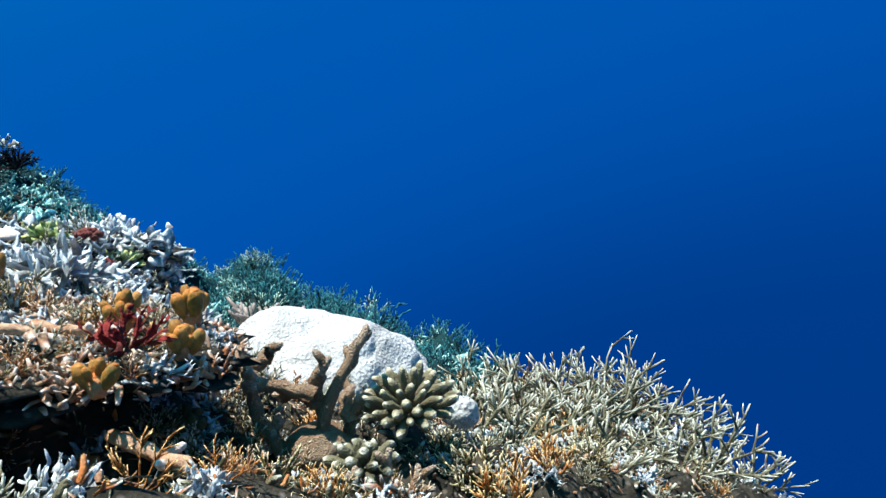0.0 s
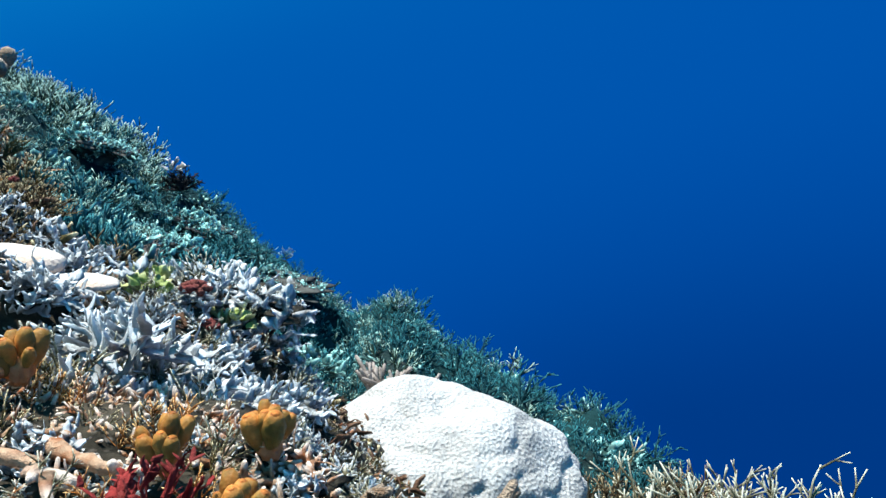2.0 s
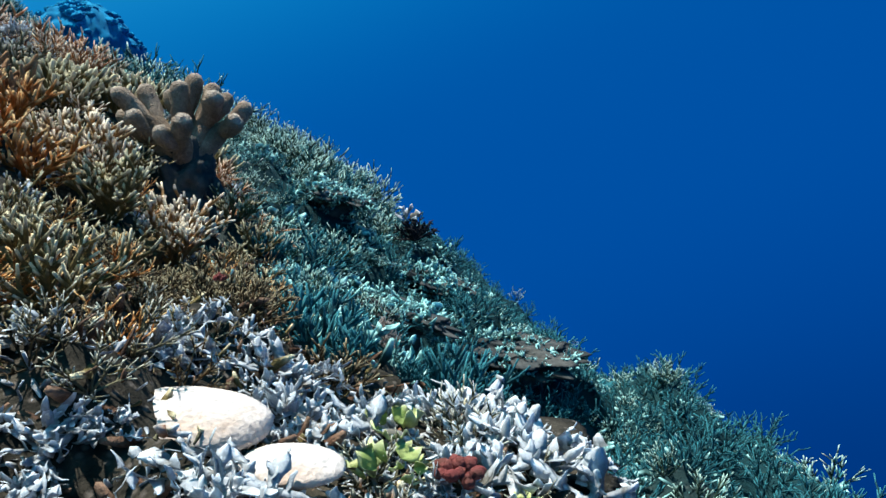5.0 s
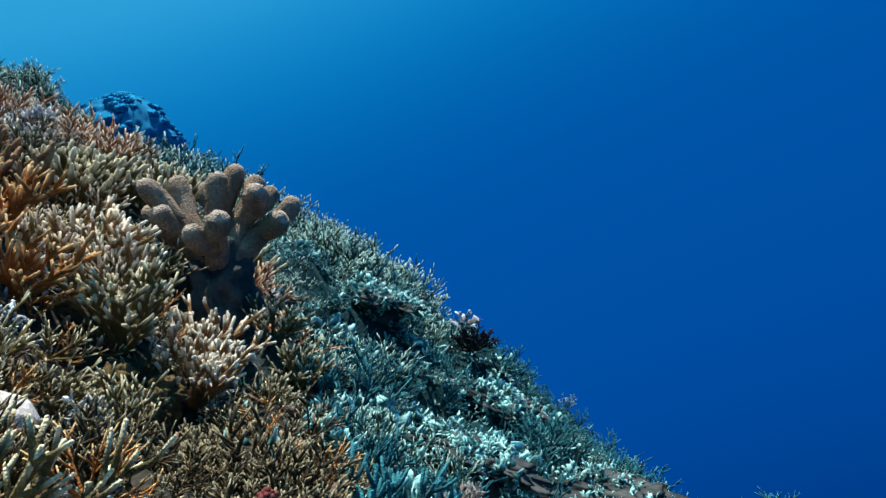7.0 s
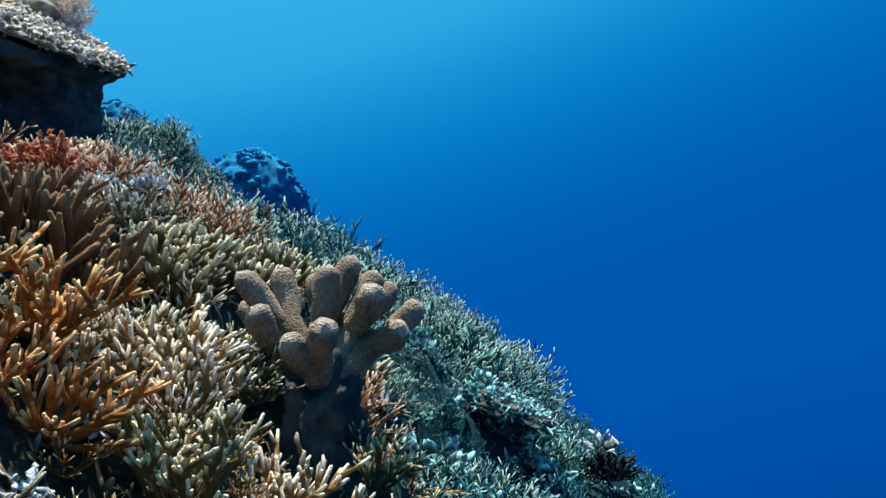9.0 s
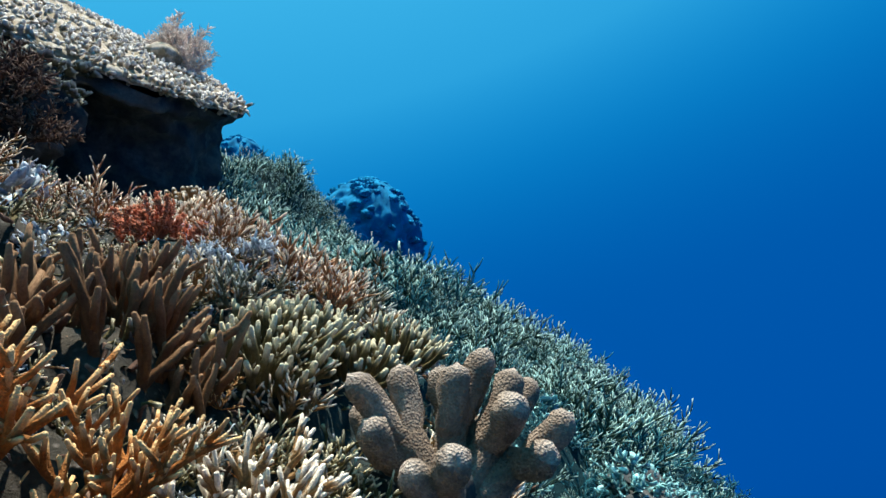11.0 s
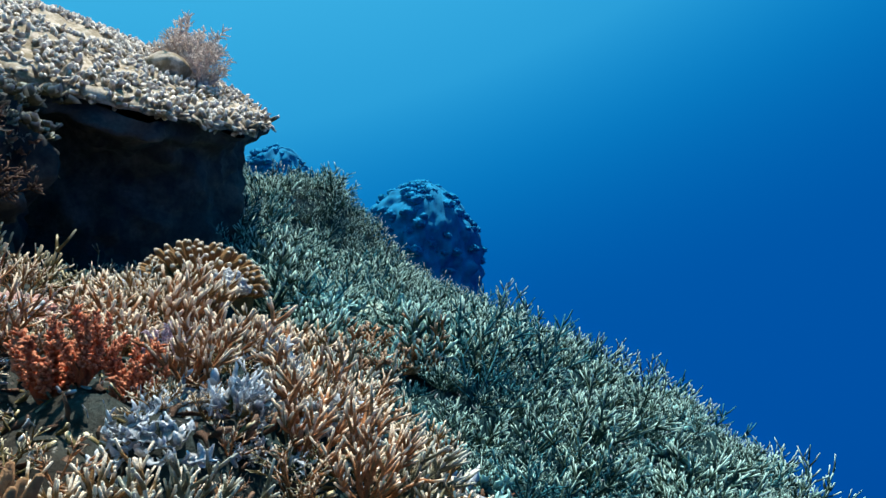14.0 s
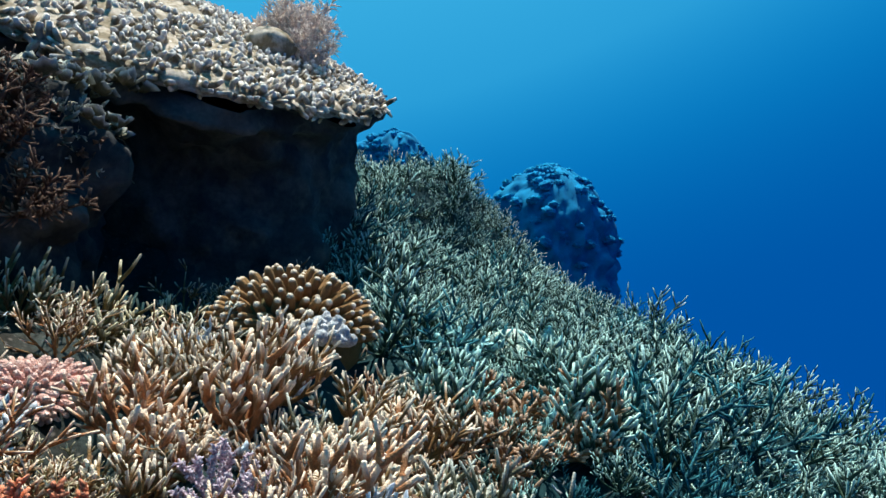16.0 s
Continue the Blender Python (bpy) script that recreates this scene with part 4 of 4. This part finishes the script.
for x, y, z in ((-7.85, 4.35, 5.50), (-7.7, 4.45, 5.30), (-7.95, 4.5, 5.55), (-7.6, 4.25, 5.45)):
    colony("leafy_coral", "blade", leaf_sheets(rng, 24, 0.18, 4, 2), M_PALE, pose(x, y, z), "dull crusted leafy coral on a rock ledge", "coral", "ledge corals")

for x, y, size in ((-5.27, 5.02, 0.10), (-5.04, 4.86, 0.10), (-5.62, 5.26, 0.10), (-5.46, 5.12, 0.10), (-5.86, 5.12, 0.09), (-5.12, 5.20, 0.10),
                   (-1.16, 2.86, 0.13), (-1.0, 2.96, 0.13), (-1.28, 2.74, 0.12), (-0.94, 2.78, 0.11)):
    colony("leafy_coral", "blade", ribbons(rng, 26, size * 1.3, 0.0085, 6, 5) + leaf_sheets(rng, 4, size, 6, 3), M_LEAF, stand(x, y, rng, 1.0, -0.02), "white ragged leafy coral with curled rims", "coral", "leafy corals")
for x, y, size, m, lab in ((-0.92, 2.62, 0.05, M_DARK, "dark olive cluster of rounded sea squirts"), (-0.80, 2.70, 0.045, M_DARK, "dark brown cluster of rounded sea squirts"), (-1.04, 2.70, 0.05, M_DARK, "dark brown cluster of rounded sea squirts"),
                           (-0.70, 2.58, 0.035, M_DARK, "dark olive cluster of rounded sea squirts"), (-1.2, 2.6, 0.03, M_ORANGE, "orange crusted lump of sponge"), (-0.9, 2.44, 0.025, M_ORANGE, "orange crusted lump of sponge")):
    colony("lump_cluster", "lump", lump_list(rng, 9, size * 1.5, size * 0.45, 0.8, 8), m, stand(x, y, rng, 1.0, -0.05), lab, "sponge", "lump clusters")

# ---- far reef ----


def far_stack(x, y, z0, z1, r, label):
    """A broad pillar of reef, its sides and top rough with small coral heads."""
    root = thing("coral_pinnacle", None, pose(x, y, 0), label, "rock", "far reef pinnacles")
    n, levels, verts, faces = 110, 60, [], []

    def wide(f, a):
        p = Vector((math.cos(a) * 1.2, math.sin(a) * 1.2, f * 3.0 + x))
        top = max(0.0, 1 - max(0.0, (f - 0.80) / 0.20) ** 2.2) ** 0.6
        return r * (1.75 - 0.75 * f) * top * (1 + 0.12 * noise.noise(p * 1.6) + 0.12 * noise.noise(p * 5.0) + 0.12 * noise.noise(p * 11.0))

    for k in range(levels + 1):
        f = 1 - (1 - k / levels) ** 1.5
        for i in range(n):
            a = 6.2832 * i / n
            w = wide(f, a)
            verts.append((w * math.cos(a), w * math.sin(a), z0 + (z1 - z0) * f + 0.15 * f * noise.noise(Vector((math.cos(a) * 3.0 + x, math.sin(a) * 3.0, k * 0.1)))))
    for k in range(levels):
        for i in range(n):
            j = (i + 1) % n
            faces.append((k * n + i, k * n + j, (k + 1) * n + j, (k + 1) * n + i))
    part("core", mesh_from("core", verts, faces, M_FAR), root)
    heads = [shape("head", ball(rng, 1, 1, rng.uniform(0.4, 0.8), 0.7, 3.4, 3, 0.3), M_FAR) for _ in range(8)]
    for i in range(295):
        f, a = 1 - 0.5 * rng.uniform(0, 1) ** 1.6, rng.uniform(0, 6.28)
        w, size = wide(f, a) * rng.uniform(0.95, 1.03), r * rng.uniform(0.06, 0.13)
        ob = part("head", heads[i % 8], root)
        ob.matrix_basis = pose(w * math.cos(a), w * math.sin(a), z0 + (z1 - z0) * f, float(rng.uniform(-30, 30)), 0, float(rng.uniform(0, 360))) @ Matrix.Diagonal((size, size, size, 1))


# Both pinnacles wear the haze-blue colour in place of real haze.
far_stack(-13.95, 11.40, 1.5, 7.0, 0.98, "reef pinnacle far off, painted the blue of the water haze")
far_stack(-13.4, 8.17, 3.5, 6.93, 0.60, "faint reef pinnacle far off, painted the blue of the water haze")

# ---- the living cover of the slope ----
# Leaf coral with the same water tint mixed into its colour.
M_LEAF2 = surface("haze_blue_green_leaf", (0.055, 0.14, 0.14), (0.022, 0.06, 0.055), tip=(0.44, 0.84, 0.80), grain=70, patch=12, vary=0.3)
COLOURS = {"tan": M_TAN, "olive": M_OLIVE, "rose": M_ROSE, "pale": M_PALE, "amber": M_ORANGE_STAG, "green": M_TEAL, "bluegreen": M_TEAL2, "dusk": M_DUSK, "leaf": M_LEAF, "leaf2": M_LEAF2}
WORDS = {"dusk": "dusky brown staghorn coral with dull tips", "tan": "tan branching staghorn coral with pale tips", "olive": "olive brown staghorn coral with pale tips", "rose": "rose brown staghorn coral with pale tips",
         "pale": "pale straw-coloured staghorn coral", "amber": "amber staghorn coral with pale tips", "green": "haze-tinted sea-green branching staghorn coral with light tips",
         "bluegreen": "haze-tinted blue-green branching staghorn coral", "leaf": "bleached coral of curled ragged blades", "leaf2": "haze-tinted blue-green coral of curled ragged blades"}
FORMS, LOW = {}, {}
for key, material in COLOURS.items():
    if key.startswith("leaf"):
        FORMS[key] = [Form("blade", ribbons(rng, 26, 0.17, 0.0125, 6, 4) + leaf_sheets(rng, 4, 0.13, 7, 3), material) for _ in range(5)]
        LOW[key] = [Form("blade", ribbons(rng, 13, 0.19, 0.0150, 4, 3) + leaf_sheets(rng, 2, 0.14, 6, 2), material) for _ in range(5)]
    else:
        FORMS[key] = [Form("branch", stag_branches(rng, 13, size=0.21, laterals=8, r=0.0068, spread=rng.uniform(1.0, 1.4), sides=5, k=4, up=rng.uniform(0.2, 0.5)), material) for _ in range(4)]
        LOW[key] = [Form("branch", stag_branches(rng, 9, size=0.22, laterals=7, r=0.0055, spread=rng.uniform(1.2, 1.6), sides=3, k=3, up=rng.uniform(0.0, 0.3), lat=0.32), material) for _ in range(5)]

def rock_ledge(x, y, r, h, key, label):
    """A rock shelf standing clear of the slope over a dark hollow, its top grown over."""
    z = ground_at(x, y)
    root = thing("rock_ledge", None, pose(x, y, z, float(rng.uniform(-14, 14)), float(rng.uniform(4, 22)), float(rng.uniform(-40, 40))), label, "rock", "rock ledges")
    # Foot coloured dark to deepen the shade under the shelf.
    part("foot", shape("foot", ball(rng, r * 0.5, r * 0.5, h * 1.15, 0.35, 2.4, 4, 0.08), M_WALL), root, "hollowed rock with its shade put into the colour")
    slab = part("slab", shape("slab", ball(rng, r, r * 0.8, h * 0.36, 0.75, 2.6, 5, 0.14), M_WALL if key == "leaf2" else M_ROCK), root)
    slab.location = (0, 0, h)
    clumps = []
    for i in range(26):
        a, f = 2.39996 * i, math.sqrt((i + 0.5) / 26) * 1.10
        sc = rng.uniform(0.35, 0.95)
        m = pose(f * r * math.cos(a), f * r * 0.8 * math.sin(a), h + h * 0.26 * (1 - f * f) - 0.03 + rng.uniform(-0.03, 0.03), rng.uniform(-30, 30), rng.uniform(-30, 30), rng.uniform(0, 360)) @ Matrix.Diagonal((sc, sc, sc, 1))
        form = LOW[key][int(rng.integers(0, 4))]
        at = np.array(m)
        v, fs, t = joined(form.made)
        clumps.append((list(form.v @ at[:3, :3].T + at[:3, 3]), fs, t))
    tagged(part("leafy_crust", shape("leafy_crust", joined(clumps), COLOURS[key]), root), kind="stuff")


for x, y, r, h in ((-2.45, 6.60, 0.40, 0.17), (-3.35, 7.0, 0.30, 0.15), (-1.75, 5.75, 0.30, 0.16), (-2.75, 5.55, 0.27, 0.14), (-4.2, 6.9, 0.28, 0.15), (-3.0, 6.15, 0.24, 0.13)):
    rock_ledge(x, y, r, h, "leaf2", "overhanging rock shelf grown over with haze-tinted blue-green leafy coral")
for x, y, r, h in ((-1.36, 3.84, 0.22, 0.10),):
    rock_ledge(x, y, r, h, "leaf", "overhanging dead coral shelf crowded with bleached leafy coral")
NEAR = [(-0.5, 2.5), (-1.5, 3.5), (-3.3, 4.4), (-4.6, 4.8), (-6.0, 5.2), (-6.6, 5.8)]


def near_by(x, y):
    """Along the shoulder of the slope, where single colonies can be picked out."""
    p = Vector((x, y))
    best = 99.0
    for a, b in zip(NEAR, NEAR[1:]):
        a, b = Vector(a), Vector(b)
        f = min(max((p - a).dot(b - a) / (b - a).length_squared, 0), 1)
        best = min(best, (a + (b - a) * f - p).length)
    return best < 0.72


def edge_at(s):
    """Where the tan shoulder gives way to the slope painted sea-green for water haze."""
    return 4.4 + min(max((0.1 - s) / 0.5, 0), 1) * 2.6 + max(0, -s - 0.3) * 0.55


def relief(x, y):
    p = Vector((x, y, 0.0))
    return 0.7 * noise.noise(p * 1.5 + Vector((3.0, 1.0, 0.0))) + 0.3 * noise.noise(p * 3.7)


def cover(x, y):
    """What grows at a place of the slope, and how large."""
    s, l = 0.857 * x + 0.515 * y, -0.515 * x + 0.857 * y
    u = rng.uniform()
    if (((x + 1.42) / 0.64) ** 2 + ((y - 3.4) / 0.70) ** 2 < 1 and y > 2.8) or (math.hypot(x + 5.12, y - 4.80) < 0.36 and u < 0.6):
        return "leaf", rng.uniform(0.38, 0.72)
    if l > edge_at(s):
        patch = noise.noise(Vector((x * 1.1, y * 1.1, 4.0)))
        # Darker blue-green here paints in the light lost with depth.
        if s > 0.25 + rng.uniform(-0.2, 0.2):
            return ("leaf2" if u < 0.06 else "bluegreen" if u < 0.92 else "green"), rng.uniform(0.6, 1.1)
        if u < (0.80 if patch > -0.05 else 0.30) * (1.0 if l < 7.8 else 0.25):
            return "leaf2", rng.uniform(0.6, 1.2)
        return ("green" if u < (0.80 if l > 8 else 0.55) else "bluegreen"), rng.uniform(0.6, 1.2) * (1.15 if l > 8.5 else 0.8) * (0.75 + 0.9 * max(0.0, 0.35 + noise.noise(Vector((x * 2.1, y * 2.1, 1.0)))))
    if l < 3.2:
        return ("leaf" if u < 0.3 else "pale" if u < 0.6 else "amber" if u < 0.8 else "olive"), rng.uniform(0.3, 0.5)
    if l < 6.3:
        return ("leaf" if u < 0.10 else ("dusk" if x > -2.9 and u < 0.72 else "olive") if u < (0.95 if x > -2.9 else 0.65) else "tan"), rng.uniform(0.5, 0.9)
    return ("tan" if u < 0.42 else "pale" if u < 0.50 else "rose" if u < 0.86 else "leaf"), rng.uniform(0.7, 1.05)


CLEAR = [(-0.66, 3.0, 0.12), (-0.74, 3.25, 0.13), (-0.80, 3.5, 0.14), (-0.88, 3.75, 0.14), (-0.67, 4.42, 0.66), (-1.12, 4.25, 0.26), (-0.92, 3.95, 0.2), (-0.62, 3.72, 0.30), (-0.45, 3.5, 0.2), (-1.79, 3.25, 0.14), (-1.545, 3.28, 0.09), (-9.55, 4.75, 1.3), (-3.68, 4.93, 0.19), (-3.54, 4.75, 0.13), (-5.42, 4.53, 0.24), (-5.20, 4.46, 0.18), (-5.70, 4.83, 0.14), (-6.47, 4.40, 0.28),
         (-7.10, 5.34, 0.40), (-6.75, 5.2, 0.25), (-6.60, 5.30, 0.17), (-7.85, 6.95, 0.28), (-3.11, 4.05, 0.20), (-2.78, 3.55, 0.14), (-2.36, 4.72, 0.2), (-2.3, 7.7, 0.36), (-3.58, 7.17, 0.22),
         (-4.30, 4.10, 0.38), (-3.60, 3.86, 0.26), (-4.45, 4.9, 0.26), (-4.4, 5.2, 0.22)]
REST = {key: [] for key in COLOURS}
SPACE = 0.20
for gx in np.arange(-13.0, 2.2, SPACE):
    for gy in np.arange(1.7, 13.5, SPACE):
        x, y = gx + rng.uniform(-0.09, 0.09), gy + rng.uniform(-0.09, 0.09)
        s, l = 0.857 * x + 0.515 * y, -0.515 * x + 0.857 * y
        if l < 1.0 or l > 13.8 or s > 4.9 - 0.20 * max(l - 4.0, 0) or s < -7.0:
            continue
        if s < 0.2 - 0.62 * max(l - 2.2, 0) ** 0.9 - (1.25 if l < 6 else 1.5) or (x < -10.6 and y < 6.6):
            continue
        kind, size = cover(x, y)
        if l > edge_at(s) and relief(x, y) < (-0.12 if l < 8.5 else -0.15) and rng.uniform() < (0.25 if l < 8.5 else 0.6):
            continue
        if any(math.hypot(x - a, y - b) < r for a, b, r in CLEAR):
            continue
        if noise.noise(Vector((x * 1.9, y * 1.9, 9.0))) > 0.30:
            size *= 0.5
        if l < edge_at(s) and l > 4.2 and rng.uniform() < 0.07:
            continue
        if math.hypot(x + 0.97, y - 2.16) < 0.33:
            continue
        form = (FORMS if near_by(x, y) else LOW)[kind][int(rng.integers(0, 4))]
        m = stand(x, y, rng, size, 0.0 if kind.startswith("leaf") else 0.03)
        if near_by(x, y):
            form.place("leafy_coral" if kind.startswith("leaf") else "staghorn_coral", m, WORDS[kind], "coral", "leafy corals" if kind.startswith("leaf") else "staghorn corals")
        else:
            REST[kind].append((form, m))
for gx in np.arange(-1.5, 0.7, 0.105):
    for gy in np.arange(2.05, 3.5, 0.105):
        x, y = gx + rng.uniform(-0.05, 0.05), gy + rng.uniform(-0.05, 0.05)
        if ((x + 1.40) / 0.80) ** 2 + ((y - 3.3) / 0.75) ** 2 < 0.7 or any(math.hypot(x - a, y - b) < r for a, b, r in CLEAR) or math.hypot((x + 0.97) / 1.3, y - 2.16) < 0.25:
            continue
        kind = str(rng.choice(["olive", "tan", "rose", "amber", "leaf"] if x < -0.35 and y < 3.0 else ["leaf", "pale", "olive", "rose", "leaf"]))
        REST[kind].append((LOW[kind][int(rng.integers(0, 4))], stand(x, y, rng, rng.uniform(0.22, 0.42), 0.0)))
for gx in np.arange(-4.4, -1.9, 0.13):
    for gy in np.arange(3.0, 4.5, 0.13):
        x, y = gx + rng.uniform(-0.06, 0.06), gy + rng.uniform(-0.06, 0.06)
        s = 0.857 * x + 0.515 * y
        if s > 0.2 or s < -1.9 or any(math.hypot(x - a, y - b) < r * 0.8 for a, b, r in CLEAR):
            continue
        kind = str(rng.choice(["dusk", "dusk", "olive", "dusk", "amber"] if x > -2.9 else ["olive", "tan", "olive", "leaf", "amber"]))
        REST[kind].append((LOW[kind][int(rng.integers(0, 4))], stand(x, y, rng, rng.uniform(0.30, 0.55), 0.0)))
for gx in np.arange(-2.4, -0.5, 0.112):
    for gy in np.arange(2.5, 4.2, 0.11):
        x, y = gx + rng.uniform(-0.05, 0.05), gy + rng.uniform(-0.05, 0.05)
        if ((x + 1.42) / 0.66) ** 2 + ((y - 3.38) / 0.74) ** 2 > 1 or any(math.hypot(x - a, y - b) < r for a, b, r in CLEAR):
            continue
        kind = str(rng.choice(["leaf", "leaf", "leaf", "leaf", "pale"]))
        REST[kind].append((LOW[kind][int(rng.integers(0, 4))], stand(x, y, rng, rng.uniform(0.3, 0.6), 0.0)))
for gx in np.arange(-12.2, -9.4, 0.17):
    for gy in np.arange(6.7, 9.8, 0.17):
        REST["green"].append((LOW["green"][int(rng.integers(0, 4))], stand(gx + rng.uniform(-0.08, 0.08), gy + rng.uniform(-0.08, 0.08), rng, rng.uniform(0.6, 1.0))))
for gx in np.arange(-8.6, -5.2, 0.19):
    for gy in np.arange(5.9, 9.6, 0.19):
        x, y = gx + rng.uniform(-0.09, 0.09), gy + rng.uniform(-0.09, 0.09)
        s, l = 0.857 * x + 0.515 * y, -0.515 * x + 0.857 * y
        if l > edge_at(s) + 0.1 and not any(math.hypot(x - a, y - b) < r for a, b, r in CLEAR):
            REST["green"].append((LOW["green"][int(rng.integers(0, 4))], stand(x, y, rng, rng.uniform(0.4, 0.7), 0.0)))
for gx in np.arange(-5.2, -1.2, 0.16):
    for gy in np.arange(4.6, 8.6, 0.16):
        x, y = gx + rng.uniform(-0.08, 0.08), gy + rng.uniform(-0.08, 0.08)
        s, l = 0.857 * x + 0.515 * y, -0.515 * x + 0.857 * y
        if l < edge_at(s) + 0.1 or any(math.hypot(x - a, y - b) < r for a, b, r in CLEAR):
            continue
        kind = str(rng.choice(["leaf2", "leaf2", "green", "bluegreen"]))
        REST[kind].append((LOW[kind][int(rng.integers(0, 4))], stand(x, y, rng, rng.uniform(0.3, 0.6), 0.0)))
for gx in np.arange(-6.0, -4.6, 0.12):
    for gy in np.arange(4.3, 5.4, 0.12):
        x, y = gx + rng.uniform(-0.05, 0.05), gy + rng.uniform(-0.05, 0.05)
        if any(math.hypot(x - a, y - b) < r for a, b, r in CLEAR):
            continue
        kind = str(rng.choice(["tan", "leaf", "rose", "tan", "olive"]))
        REST[kind].append((LOW[kind][int(rng.integers(0, 4))], stand(x, y, rng, rng.uniform(0.3, 0.55), 0.0)))
for gx in np.arange(-1.15, -0.2, 0.09):
    for gy in np.arange(3.2, 4.1, 0.09):
        x, y = gx + rng.uniform(-0.04, 0.04), gy + rng.uniform(-0.04, 0.04)
        kind = str(rng.choice(["leaf", "leaf", "olive"]))
        REST[kind].append((LOW[kind][int(rng.integers(0, 4))], stand(x, y, rng, rng.uniform(0.12, 0.2), 0.0)))
for gx in np.arange(-1.42, -0.60, 0.085):
    for gy in np.arange(2.30, 2.80, 0.085):
        x, y = gx + rng.uniform(-0.04, 0.04), gy + rng.uniform(-0.04, 0.04)
        f = ((x + 1.02) / 0.42) ** 2 + ((y - 2.53) / 0.26) ** 2
        if f > 1.1:
            continue
        kind = str(rng.choice(["leaf", "olive", "amber", "rose", "leaf", "pale"]))
        k = rng.uniform(0.20, 0.38)
        REST[kind].append((LOW[kind][int(rng.integers(0, 4))], pose(x, y, 2.575 + 0.03 * (1 - f) - 0.12 * (x + 1.02), rng.uniform(-25, 25), rng.uniform(-25, 25), rng.uniform(0, 360)) @ Matrix.Diagonal((k, k, k, 1))))
for gx in np.arange(-1.25, -0.55, 0.10):
    for gy in np.arange(2.62, 3.15, 0.10):
        x, y = gx + rng.uniform(-0.05, 0.05), gy + rng.uniform(-0.05, 0.05)
        kind = str(rng.choice(["leaf", "leaf", "leaf", "olive", "pale"]))
        REST[kind].append((LOW[kind][int(rng.integers(0, 4))], stand(x, y, rng, rng.uniform(0.28, 0.48), 0.0)))
for kind, items in REST.items():
    if items:
        merge("leafy_coral_cover" if kind.startswith("leaf") else "staghorn_cover", items, COLOURS[kind], WORDS[kind] + " covering the slope", "coral")

TWIGS = []
for _ in range(10):
    flat = float(rng.choice([1.0, 0.4, 0.2]))
    TWIGS.append(Form("bit", [tubes([(bend((0, 0, 0), (1, 0, 0.1), 1.0, 3, rng, 0, 0.4), 0.13 * np.array((0.9, 1.1, 0.6)) * rng.uniform(0.6, 1.4, 3), 0.1, 0.9, flat)], 4, rng, 0.25)], M_LEAF))


def rubble(name, count, material, box, where, label, small, large):
    items = []
    while len(items) < count:
        x, y = rng.uniform(box[0], box[1]), rng.uniform(box[2], box[3])
        s, l = 0.857 * x + 0.515 * y, -0.515 * x + 0.857 * y
        if l < 0.8 or s > 4.2 or s < -2.9 or not where(s, l):
            continue
        n = rng.uniform(small, large)
        m = pose(x, y, ground_at(x, y) + 0.003, rng.uniform(0, 360), rng.uniform(-50, 15), rng.uniform(0, 360)) @ Matrix.Diagonal((n, n, n, 1))
        items.append((TWIGS[int(rng.integers(0, 10))], m))
    merge(name, items, material, label, "rubble")


FRONT, WIDE = (-1.7, 0.9, 1.8, 3.7), (-7.5, 1.6, 1.6, 8.5)
rubble("coral_rubble", 2400, M_PALE, FRONT, lambda s, l: l < 4.0, "pale broken coral rubble scattered on rock", 0.018, 0.055)
rubble("coral_rubble", 2200, M_LOG, FRONT, lambda s, l: l < 4.2, "pink and rust crusted coral rubble", 0.018, 0.05)
rubble("coral_rubble", 500, M_ORANGE, FRONT, lambda s, l: l < 2.7 and s < 0.9, "orange crusted coral bits", 0.015, 0.04)
rubble("coral_rubble", 3200, M_LEAF, WIDE, lambda s, l: l >= 3.0 and (l < 4.6 or s < -0.3), "grey broken coral rubble scattered on rock", 0.018, 0.05)
rubble("coral_rubble", 1600, M_LEAF2, WIDE, lambda s, l: l >= 4.6 and s >= -0.3, "haze-tinted blue-green broken coral rubble scattered on rock", 0.04, 0.12)
LEDGE = (-2.3, -0.8, 2.6, 4.1)
rubble("coral_rubble", 1500, M_LEAF, LEDGE, lambda s, l: True, "white broken coral bits between leafy corals", 0.015, 0.04)
rubble("coral_rubble", 4200, M_SOFTBR, WIDE, lambda s, l: l >= 3.2 and l < edge_at(s) + 0.4, "dark brown algae-grown coral rubble on rock", 0.03, 0.09)
rubble("coral_rubble", 2600, M_OLIVE, WIDE, lambda s, l: l >= 3.6 and l < edge_at(s) + 0.2, "olive coral twigs strewn between colonies", 0.03, 0.08)
